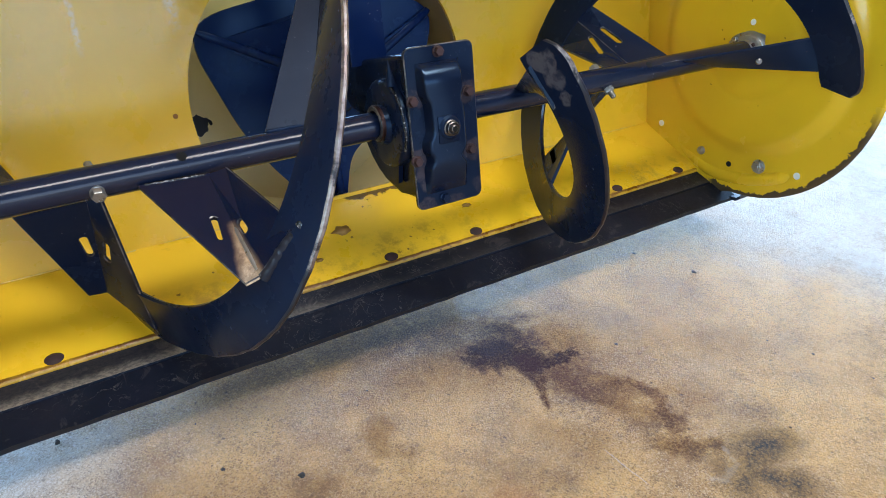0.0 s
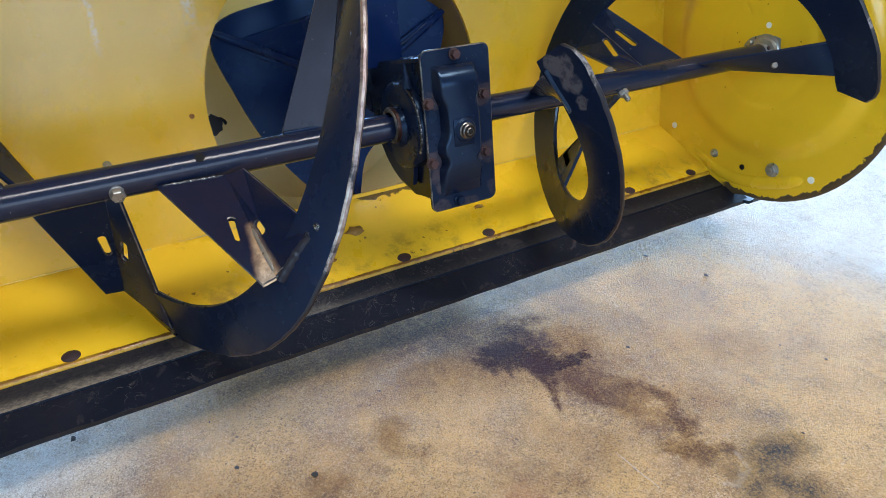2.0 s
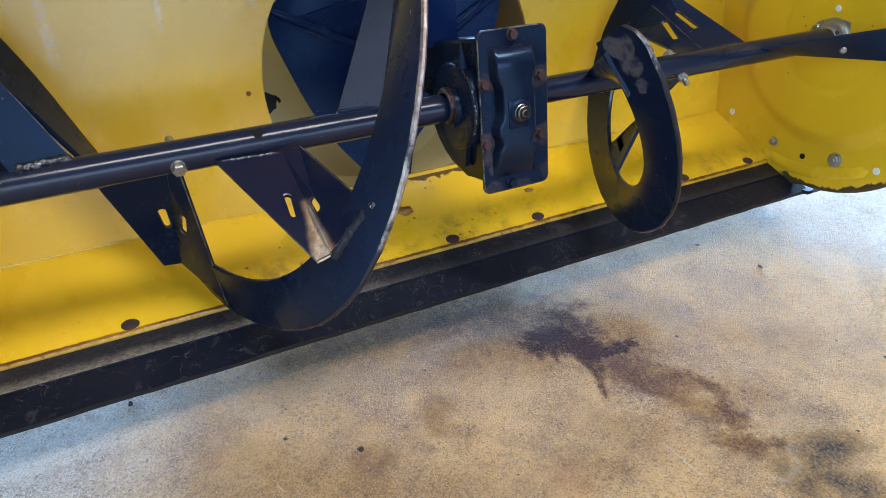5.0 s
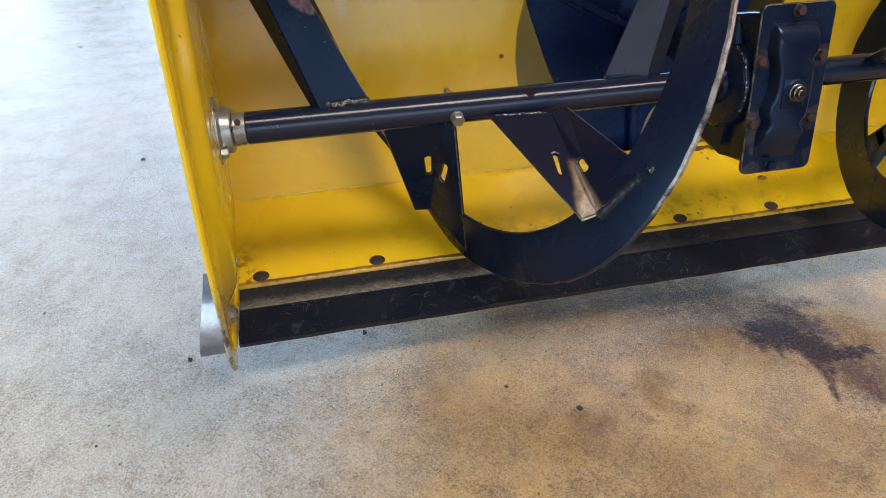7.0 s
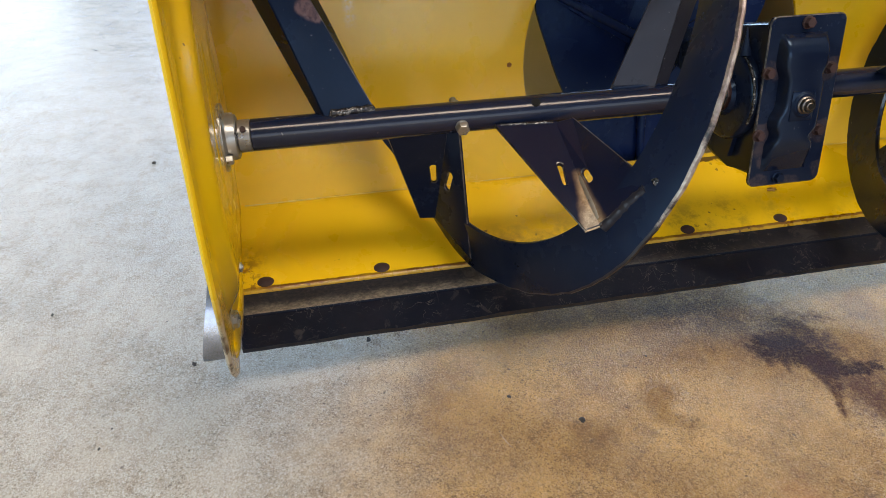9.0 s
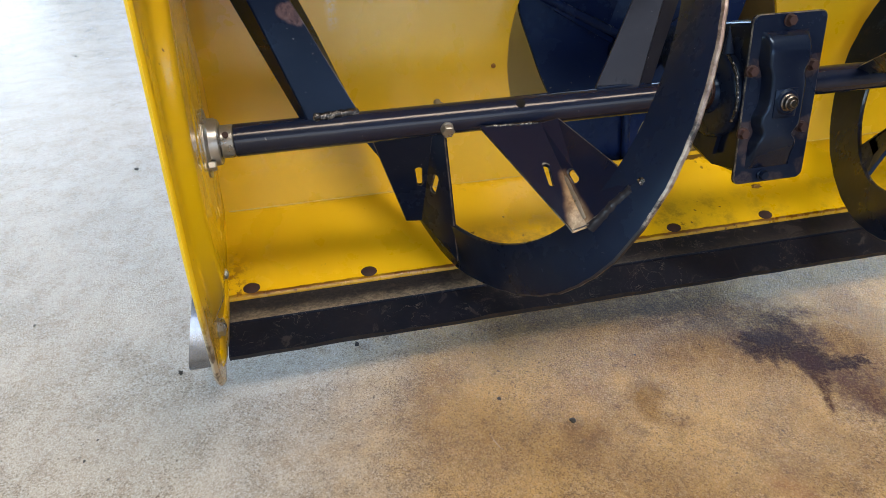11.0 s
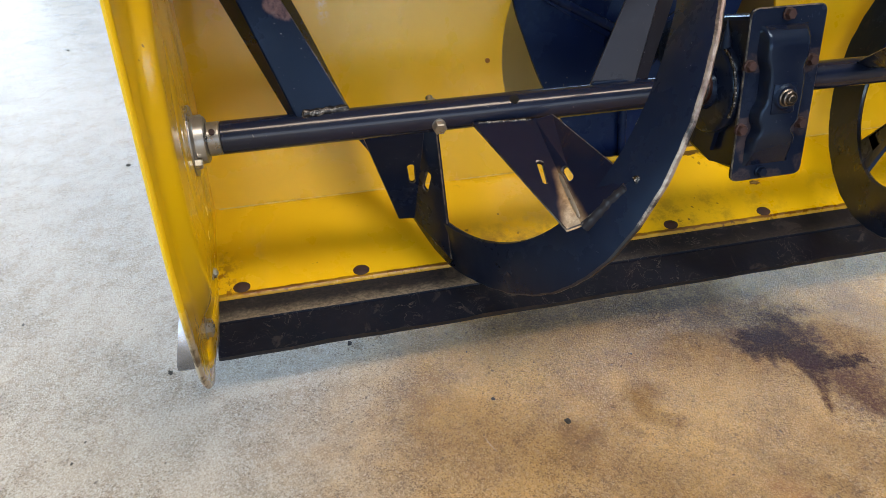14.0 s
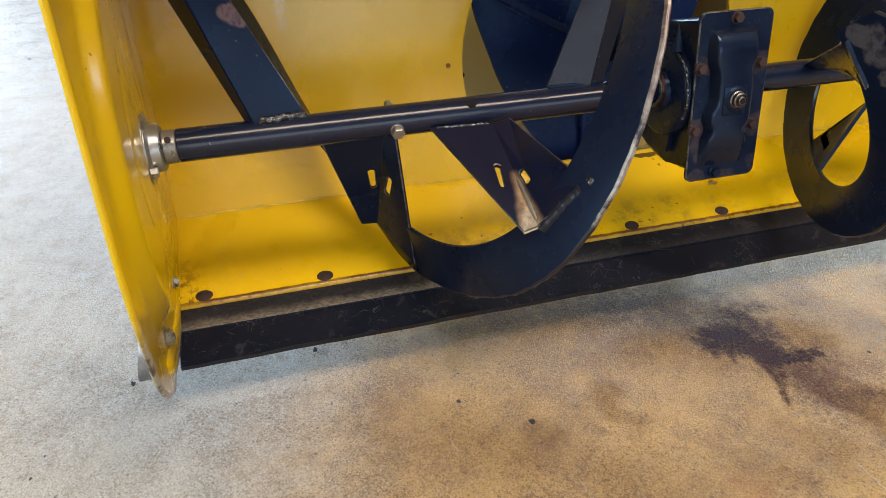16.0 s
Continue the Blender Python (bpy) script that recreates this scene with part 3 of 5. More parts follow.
def part(name, bm, mats, parent, label="", smooth=None):
    """A part of the machine, its mesh given in the housing's frame."""
    bmesh.ops.translate(bm, verts=bm.verts, vec=-BASE)
    if smooth:
        for f in bm.faces:
            f.smooth = True
        for e in bm.edges:
            if len(e.link_faces) == 2 and e.calc_face_angle(0) > radians(smooth):
                e.smooth = False
    return link(name, bm, mats, parent, label)


def worn_edges(bm, size=0.0007):
    """Breaks the sharp edges of a plate and gives them the second material."""
    sharp = [e for e in bm.edges if len(e.link_faces) == 2 and e.calc_face_angle(0) > 1.0]
    bmesh.ops.bevel(bm, geom=sharp, offset=size, segments=1, affect="EDGES", profile=0.5, material=1)
    return bm


def auger_part(name, bm, mats, parent, label="", smooth=None, move=MOVE_MID):
    bmesh.ops.transform(bm, matrix=move, verts=bm.verts)
    return part(name, bm, mats, parent, label, smooth)


def box(lo, hi, bevel=0.0, seg=2):
    bm = bmesh.new()
    bmesh.ops.create_cube(bm, size=1)
    for v in bm.verts:
        v.co = [(a + b) / 2 + c * (b - a) for a, b, c in zip(lo, hi, v.co)]
    if bevel:
        bmesh.ops.bevel(bm, geom=list(bm.edges), offset=bevel, segments=seg, affect="EDGES", profile=0.5)
    return bm


def lathe(a, b, profile, seg=32):
    """Turns (distance along a to b, radius) pairs round the line from a to b."""
    a, b = Vector(a), Vector(b)
    turn = (b - a).to_track_quat("Z", "Y").to_matrix()
    bm = bmesh.new()
    rings = []
    for h, r in profile:
        ring = []
        for k in range(seg):
            t = 2 * math.pi * k / seg
            ring.append(bm.verts.new(a + turn @ Vector((r * math.cos(t), r * math.sin(t), h))))
        rings.append(ring)
    for p, q in zip(rings, rings[1:]):
        for k in range(seg):
            bm.faces.new((p[k], p[(k + 1) % seg], q[(k + 1) % seg], q[k]))
    bm.faces.new(rings[0])
    bm.faces.new(rings[-1])
    return bm


def tube(a, b, r, inner, seg=40, chamfer=0.0006):
    n = (Vector(b) - Vector(a)).length
    return lathe_ring(a, b, [(0, inner), (0, r - chamfer), (chamfer, r), (n - chamfer, r), (n, r - chamfer), (n, inner)], seg)


def lathe_ring(a, b, profile, seg=40):
    a, b = Vector(a), Vector(b)
    turn = (b - a).to_track_quat("Z", "Y").to_matrix()
    bm = bmesh.new()
    rings = [[bm.verts.new(a + turn @ Vector((r * math.cos(2 * math.pi * k / seg), r * math.sin(2 * math.pi * k / seg), h))) for k in range(seg)] for h, r in profile]
    for p, q in zip(rings, rings[1:] + rings[:1]):
        for k in range(seg):
            bm.faces.new((p[k], p[(k + 1) % seg], q[(k + 1) % seg], q[k]))
    return bm


def join(*bms):
    out = bms[0]
    for other in bms[1:]:
        me = bpy.data.meshes.new("t")
        other.to_mesh(me)
        out.from_mesh(me)
        other.free()
        bpy.data.meshes.remove(me)
    return out


def hexagon(a, b, r, chamfer=0.0008):
    n = (Vector(b) - Vector(a)).length
    return lathe(a, b, [(0, r), (n - chamfer, r), (n, r * 0.86)], 6)


def sheet(points, normal, thick, holes=()):
    """A flat plate from an outline in space, with holes given as outlines in the same plane."""
    bm = bmesh.new()
    normal = Vector(normal).normalized() * thick
    edges = []
    for loop in (points, *holes):
        vs = [bm.verts.new(p) for p in loop]
        edges += [bm.edges.new((vs[k], vs[(k + 1) % len(vs)])) for k in range(len(vs))]
    bmesh.ops.triangle_fill(bm, use_beauty=True, use_dissolve=False, edges=edges)
    got = bmesh.ops.extrude_face_region(bm, geom=list(bm.faces))
    bmesh.ops.translate(bm, verts=[v for v in got["geom"] if isinstance(v, bmesh.types.BMVert)], vec=normal)
    return bm


def slot_outline(centre, along, across, length, width, seg=6):
    c, u, v = Vector(centre), Vector(along).normalized(), Vector(across).normalized()
    out = []
    for end in (1, -1):
        for k in range(seg + 1):
            t = -math.pi / 2 + math.pi * k / seg
            out.append(c + end * (u * (length / 2 - width / 2 + width / 2 * math.cos(t)) + v * width / 2 * math.sin(t)))
    return out


def cyl(x, r, deg):
    """A place on the auger: along it, its radius, and degrees from the front downwards."""
    t = radians(deg)
    return Vector((x, -r * math.cos(t), -r * math.sin(t)))


# ---- the room ----
def room_box(name, lo, hi, mat, kind="structure"):
    return tagged(link(name, box(lo, hi), mat), kind=kind)


X0, X1, Y0, Y1, H = -5.0, 6.0, -5.0, 5.0, 3.4
grid = bmesh.new()
bmesh.ops.create_grid(grid, x_segments=2, y_segments=2, size=1)
for v in grid.verts:
    v.co = (0.5 + v.co.x * 40, v.co.y * 40, -0.02)
tagged(link("ground", grid, ASPHALT), "grey asphalt yard outside the workshop", "ground", kind="structure")
tagged(room_box("floor", (X0, Y0, -0.12), (X1, Y1, 0), CONCRETE), "worn sealed concrete floor with dark fluid stains, painted sheen and shade", "floor")
tagged(room_box("ceiling", (X0 - 0.2, Y0 - 0.2, H), (X1 + 0.2, Y1 + 0.2, H + 0.2), CEILING_PAINT), "plain white workshop ceiling", "ceiling")
bm = join(box((X0 - 0.2, Y0 - 0.2, -0.1), (X0, -4.2, H)), box((X0 - 0.2, -0.8, -0.1), (X0, Y1 + 0.2, H)), box((X0 - 0.2, -4.2, 2.7), (X0, -0.8, H)))
tagged(link("wall_west", bm, WALL_PAINT), "off-white workshop wall with a wide open doorway", "wall", kind="structure")
bm = join(box((X1, Y0 - 0.2, -0.1), (X1 + 0.2, 1.0, H)), box((X1, 4.6, -0.1), (X1 + 0.2, Y1 + 0.2, H)), box((X1, 1.0, 2.9), (X1 + 0.2, 4.6, H)))
tagged(link("wall_east", bm, WALL_PAINT), "off-white workshop wall with a wide open doorway", "wall", kind="structure")


def wall_with_opening(name, y, thick, a, b, top):
    bm = join(box((X0, y, -0.1), (a, y + thick, H)), box((b, y, -0.1), (X1, y + thick, H)), box((a, y, top), (b, y + thick, H)))
    tagged(link(name, bm, WALL_PAINT), "off-white workshop wall with a wide open doorway", "wall", kind="structure")


bm = join(box((X0, Y1, -0.1), (-4.5, Y1 + 0.2, H)), box((-1.5, Y1, -0.1), (-0.8, Y1 + 0.2, H)), box((4.6, Y1, -0.1), (X1, Y1 + 0.2, H)), box((-4.5, Y1, 2.9), (-1.5, Y1 + 0.2, H)), box((-0.8, Y1, 2.9), (4.6, Y1 + 0.2, H)))
tagged(link("wall_north", bm, WALL_PAINT), "off-white workshop wall with two wide open doorways", "wall", kind="structure")
wall_with_opening("wall_south", Y0 - 0.2, 0.2, -3.0, 3.6, 2.3)

# ---- the snow blower ----
blower = new("snow_blower")
blower.matrix_world = TO_WORLD @ Matrix.Translation(BASE)
tagged(blower, "yellow snow blower housing with black steel augers, tipped off the floor", "snow blower")

BACK, CREASE, T = 0.175, -0.111, 0.003
FOOT = (0.0835, -0.1615)  # front edge of the bottom plate
TOP = 0.36
TOE = 0.018  # the side plates' front edges lean inwards by this much
HUB = (0.4455, 0.0047, 0.1520)  # the impeller opening: x, height and radius


def plate_x(y, right, z=0.0):
    """Inner face of a side plate at depth y; the first one stands straighter at its foot."""
    lean = TOE * max(0.0, min(1.0, (0.090 - y) / 0.237))
    if right:
        return WIDE - lean * 0.6
    k = max(0.0, min(1.0, (z + 0.125) / 0.065))
    k = k * k * (3 - 2 * k)
    return lean * k + TOE * max(0.0, min(1.0, -y / 0.150)) * (1 - k)


def back_wall():
    a = math.asin((CREASE + 0.004 - HUB[1]) / HUB[2])
    turn = [a + (math.pi - 2 * a) * k / 48 for k in range(49)]
    hole = [Vector((HUB[0] + HUB[2] * math.cos(t), BACK, HUB[1] + HUB[2] * math.sin(t))) for t in turn]
    outer = [Vector(p) for p in ((0, BACK, CREASE), (WIDE, BACK, CREASE), (WIDE, BACK, TOP), (0, BACK, TOP))]
    bm = sheet(outer, (0, 1, 0), T, [hole])
    return part("back_wall", bm, YELLOW, blower)


def bottom_plate():
    bm = bmesh.new()
    # profile with a soft fold at the crease and a turned front edge
    prof = [(BACK + T, CREASE + 0.0006), (BACK - 0.001, CREASE), (BACK - 0.006, CREASE - 0.0038), (FOOT[0] + 0.0016, FOOT[1] + 0.0009), (FOOT[0] + 0.0002, FOOT[1]), (FOOT[0] - 0.0002, FOOT[1] - 0.0008), (FOOT[0] - 0.0006, FOOT[1] - 0.003)]
    under = [(y + 0.001, z - 0.003) for y, z in reversed(prof)]
    ring = prof + under
    n = 30
    cols = []
    for k in range(n + 1):
        x = WIDE * k / n
        cols.append([bm.verts.new((x, y, z)) for y, z in ring])
    for p, q in zip(cols, cols[1:]):
        for k in range(len(ring)):
            bm.faces.new((p[k], p[(k + 1) % len(ring)], q[(k + 1) % len(ring)], q[k]))
    bm.faces.new(cols[0])
    bm.faces.new(cols[-1])
    plate = part("bottom_plate", bm, YELLOW_FLOORED, blower, "yellow bottom plate with grime and rust specks", 40)
    # the lip where the plate laps the back wall; its pale colour stands for caught light
    for a, b in ((0.012, 0.205), (0.235, 0.330), (0.600, 0.880)):
        part("seam_lip", lathe((a, BACK - 0.0012, CREASE + 0.0004), (b, BACK - 0.0012, CREASE + 0.0004), [(0, 0.0002), (0.03, 0.0007), (b - a - 0.04, 0.0007), (b - a, 0.0002)], 8), SEAM_GLINT, plate, "pale strip painted as light caught on the lapped sheet", 60)
    return plate


def side_outline():
    """Outline of a side plate as (depth, height), from the top of the front edge round to the top of the back."""
    cy, cz, r = ARC
    pts = [(cy - r, TOP)] + [(cy - r, TOP - 0.06 * k) for k in range(1, 6)]
    pts += [(cy - r * math.cos(radians(a)), cz - r * math.sin(radians(a))) for a in range(0, 96, 5)]
    pts += [(0.050, -0.183), (0.075, -0.172), (0.130, -0.142), (BACK + 0.012, CREASE - 0.004), (BACK + 0.012, TOP)]
    return pts


def emboss(y, z):
    """Depth of the pressed dish on a side plate: a soft step and a shallow groove round the bearing."""
    d = math.hypot(y - 0.010, z - 0.005)
    k = max(0.0, min(1.0, (0.1370 - d) / 0.0240))
    groove = 0.0012 * math.exp(-(((d - 0.064) / 0.0045) ** 2))
    return -0.0088 * k * k * (3 - 2 * k) + groove


def side_plate(right):
    out = side_outline()
    bm = bmesh.new()
    # a polar grid over the outline carries the pressed ring
    cy, cz = 0.010, 0.005
    dense = []
    for p, q in zip(out, out[1:] + out[:1]):
        n = max(1, int(math.hypot(q[0] - p[0], q[1] - p[1]) / 0.010))
        dense += [(p[0] + (q[0] - p[0]) * k / n, p[1] + (q[1] - p[1]) * k / n) for k in range(n)]
    if not right:  # the first plate's toe is ground a little shorter
        toe = lambda y, z: 1 - 0.026 * math.exp(-(((y + 0.070) / 0.035) ** 2)) if z < -0.09 else 1.0
        dense = [(ARC[0] + (y - ARC[0]) * toe(y, z), ARC[1] + (z - ARC[1]) * toe(y, z)) for y, z in dense]
    fr = [0.0, 0.12, 0.20] + [0.22 + 0.02 * k for k in range(40)]
    sign = 1 if right else -1
    layers = []
    for off in (0.0, 0.0032):
        rings = []
        for f in fr[1:]:
            ring = []
            for y, z in dense:
                yy, zz = cy + (y - cy) * f, cz + (z - cz) * f
                ring.append(bm.verts.new((plate_x(yy, right, zz) + sign * (emboss(yy, zz) + off), yy, zz)))
            rings.append(ring)
        mid = bm.verts.new((plate_x(cy, right, cz) + sign * (emboss(cy, cz) + off), cy, cz))
        n = len(dense)
        for k in range(n):
            bm.faces.new((mid, rings[0][k], rings[0][(k + 1) % n]))
        for p, q in zip(rings, rings[1:]):
            for k in range(n):
                bm.faces.new((p[k], p[(k + 1) % n], q[(k + 1) % n], q[k]))
        layers.append(rings)
    n = len(dense)
    a, b = layers[0][-1], layers[1][-1]
    rim = []
    for k in range(n):  # a rounded rim
        mid = (a[k].co + b[k].co) / 2
        out = Vector((0, mid.y - cy, mid.z - cz)).normalized()
        rim.append(bm.verts.new(mid + out * 0.0014))
    for k in range(n):
        j = (k + 1) % n
        bm.faces.new((a[k], a[j], rim[j], rim[k]))
        bm.faces.new((rim[k], rim[j], b[j], b[k]))
    return part("side_plate", bm, YELLOW_SIDE, blower, "yellow pressed side plate with paint chipped off its rim", 60)


def drum():
    """The round impeller housing behind the back wall, open at the top where the chute stands."""
    x, z, r = HUB
    bm = bmesh.new()
    rows = []
    for k in range(61):
        a = radians(134 + 272 * k / 60)
        u = Vector((math.cos(a), 0, math.sin(a)))
        rows.append([bm.verts.new(Vector((x, y, z)) + u * q) for y, q in ((BACK + 0.0040, r - 0.0005), (BACK + 0.0040, r + 0.003), (BACK + 0.158, r + 0.003), (BACK + 0.158, r - 0.0005))])
    for p, q in zip(rows, rows[1:]):
        for j in range(4):
            bm.faces.new((p[j], p[(j + 1) % 4], q[(j + 1) % 4], q[j]))
    bm.faces.new(rows[0])
    bm.faces.new(rows[-1])
    bm = join(bm, lathe((x, BACK + 0.159, z), (x, BACK + 0.162, z), [(0, r), (0.003, r)], 64))
    return part("impeller_housing", bm, drum_paint(), blower, "yellow impeller housing, chipped at its rim", 40)


back_wall()
bottom_plate()
plates = [side_plate(False), side_plate(True)]
drum()
part("top_plate", box((0.002, -0.125, TOP), (WIDE - 0.002, BACK + 0.012, TOP + 0.004), 0.001), YELLOW, blower)


def scraper():
    """A bent wear bar under the bottom plate: a bright upper strip and a darker lower lip."""
    a, b, c = (0.0800, -0.1650), (0.0590, -0.1748), (0.0300, -0.1895)
    bm = bmesh.new()
    n = 60
    rng = random.Random(4)
    cols = []
    for k in range(n + 1):
        x = -0.0015 + (WIDE + 0.0135) * k / n
        j = rng.uniform(-0.0007, 0.0007)
        ring = [(a[0] + 0.02, a[1] + 0.0080), (a[0], a[1] - 0.0012), (b[0] + 0.0020, b[1] + 0.0008), (b[0] + 0.0010, b[1] - 0.0022), (b[0] - 0.0012, b[1] - 0.0002), (c[0] + j, c[1] + j), (c[0] + 0.002 + j, c[1] - 0.005), (a[0] + 0.022, a[1] + 0.002)]
        cols.append([bm.verts.new((x, y, z)) for y, z in ring])
    m = len(cols[0])
    for p, q in zip(cols, cols[1:]):
        for k in range(m):
            f = bm.faces.new((p[k], p[(k + 1) % m], q[(k + 1) % m], q[k]))
            f.material_index = 1 if k in (0, 1) else (2 if k == 5 else 0)
    bm.faces.new(cols[0])
    bm.faces.new(cols[-1])
    return part("scraper_bar", bm, [SCRAPER, SCRAPER_WORN, SCRAPER_EDGE], blower, "black worn steel scraper bar with a scuffed edge", 25)


bar = scraper()

SLOPE = Vector((0, -(BACK - FOOT[0]), -(CREASE - FOOT[1]))).normalized()
UP = Vector((0, SLOPE.z, -SLOPE.y)).normalized()
UP = UP if UP.z > 0 else -UP


def carriage_bolt(x):
    """A low domed bolt head on the bottom plate."""
    c = Vector((x, 0.0905, CREASE + (0.0905 - BACK) * (CREASE - FOOT[1]) / (BACK - FOOT[0])))
    bm = lathe(c - UP * 0.001, c + UP * 0.006, [(0, 0.0078), (0.0011, 0.0076), (0.0016, 0.0064), (0.0020, 0.0040), (0.0022, 0.0010)], 20)
    flat = Vector((0, SLOPE.y, SLOPE.z)).normalized()
    for v in bm.verts:  # an oval head
        v.co -= flat * ((v.co - c).dot(flat) * 0.24)
    return part("carriage_bolt", bm, RUST, blower, "rusty domed carriage bolt", 50)


part("rivet", lathe((0.2790, BACK + 0.001, 0.0068), (0.2790, BACK - 0.01, 0.0068), [(0, 0.0026), (0.0014, 0.0024), (0.0020, 0.0012)], 14), ORANGE_RUST, blower, "small orange-brown rusty rivet", 50)
# more pale strips that paint a glint along the crease
SEAM_GLINT = plain("pale seam glint", (0.62, 0.52, 0.20), 0.4)
for a, b in ((0.004, 0.078), (0.165, 0.215)):
    part("seam", lathe((a, BACK - 0.0012, CREASE), (b, BACK - 0.0012, CREASE), [(0, 0.0006), (b - a, 0.0006)], 8), SEAM_GLINT, blower)

def blister(x, y, r, seed):
    """A lifted scab of paint on the bottom plate."""
    rng = random.Random(seed)
    c = Vector((x, y, CREASE + (y - BACK) * (CREASE - FOOT[1]) / (BACK - FOOT[0])))
    flat = Vector((0, SLOPE.y, SLOPE.z))
    bm = bmesh.new()
    ring = []
    for k in range(14):
        t = math.tau * k / 14
        q = r * rng.uniform(0.6, 1.1)
        ring.append(bm.verts.new(c + Vector((1, 0, 0)) * q * 1.7 * math.cos(t) + flat * q * math.sin(t) + UP * 0.0002))
    mid = bm.verts.new(c + UP * 0.0016)
    for k in range(14):
        bm.faces.new((mid, ring[k], ring[(k + 1) % 14]))
    bm.faces.new(ring)
    return part("paint_blister", bm, BLISTER, blower, "lifted brown scab of paint", 60)


BLISTER = plain("brown paint scab", (0.30, 0.17, 0.04), 0.6)
blister(0.410, 0.1355, 0.0075, 3)
blister(0.372, 0.110, 0.0030, 5)
blister(0.560, 0.125, 0.0040, 8)
for x in (0.0205, 0.128, 0.236, 0.443, 0.549, 0.762, 0.871):
    carriage_bolt(x)


def foot_bead(right):
    """The rounded bead pressed into the foot of a side plate, ending in a round knob."""
    s = -1 if right else 1
    path = [(0.1274, -0.1191), (0.1050, -0.1390), (0.0863, -0.1500), (0.0680, -0.1570), (0.0500, -0.1605), (0.0250, -0.1605), (0.0005, -0.1580), (-0.0280, -0.1510), (-0.0450, -0.1450), (-0.0520, -0.1420)]
    wide = [0.0015, 0.0045, 0.0065, 0.0075, 0.0080, 0.0080, 0.0080, 0.0080, 0.0070, 0.0020]
    high = [0.0003, 0.0015, 0.0025, 0.0032, 0.0036, 0.0038, 0.0040, 0.0045, 0.0040, 0.0008]
    bm = bmesh.new()
    rows = []
    for k, (y, z) in enumerate(path):
        p, q = path[max(k - 1, 0)], path[min(k + 1, len(path) - 1)]
        n = math.hypot(q[0] - p[0], q[1] - p[1])
        uy, uz = -(q[1] - p[1]) / n, (q[0] - p[0]) / n
        x = plate_x(y, right, z) + (1 if right else -1) * emboss(y, z)
        rows.append([bm.verts.new((x + s * (high[k] * math.sin(math.pi * j / 10) - 0.001), y + uy * wide[k] * math.cos(math.pi * j / 10), z + uz * wide[k] * math.cos(math.pi * j / 10))) for j in range(11)])
    for p, q in zip(rows, rows[1:]):
        for j in range(10):
            bm.faces.new((p[j], p[j + 1], q[j + 1], q[j]))
    bm.faces.new(rows[0])
    bm.faces.new(rows[-1])
    return part("foot_bead", bm, YELLOW, plates[1 if right else 0], "yellow pressed bead with a rounded end", 60)


foot_bead(False)
foot_bead(True)


def nut(right, y, z, r=0.0075, proud=0.007, name="skid_nut"):
    x = plate_x(y, right, z) + (1 if right else -1) * emboss(y, z)
    s = -1 if right else 1
    bm = lathe((x - s * 0.002, y, z), (x + s * 0.02, y, z), [(0, r * 1.25), (0.0028, r * 1.25), (0.0034, r * 1.0)], 20)
    bm = join(bm, hexagon((x + s * 0.001, y, z), (x + s * (0.001 + proud), y, z), r))
    bm = join(bm, lathe((x, y, z), (x + s * (proud + 0.005), y, z), [(0, r * 0.52), (proud + 0.0012, r * 0.52), (proud + 0.0020, r * 0.40)], 12))
    return part(name, bm, STEEL, plates[1 if right else 0], "zinc-plated nut", 40)


for right in (False, True):
    nut(right, 0.0779, -0.1344, 0.0046, 0.0032)
    nut(right, -0.0097, -0.1390, 0.0070, 0.0045)


def hole_mark(right, y, z, r, mat):
    x = plate_x(y, right, z) + (1 if right else -1) * emboss(y, z)
    s = -1 if right else 1
    bm = lathe((x - s * 0.001, y, z), (x + s * 0.001, y, z), [(0, r), (0.0016, r), (0.0018, r * 0.9)], 18)
    return part("plug", bm, mat, plates[1 if right else 0])


PALE = plain("pale plug", (0.8, 0.8, 0.76), 0.5)
hole_mark(True, -0.0607, -0.1400, 0.0042, PALE)
hole_mark(True, 0.1471, -0.1078, 0.0042, PALE)
hole_mark(True, 0.0084, 0.0285, 0.0034, PALE)
hole_mark(True, 0.0337, -0.1444, 0.0035, HOLE)


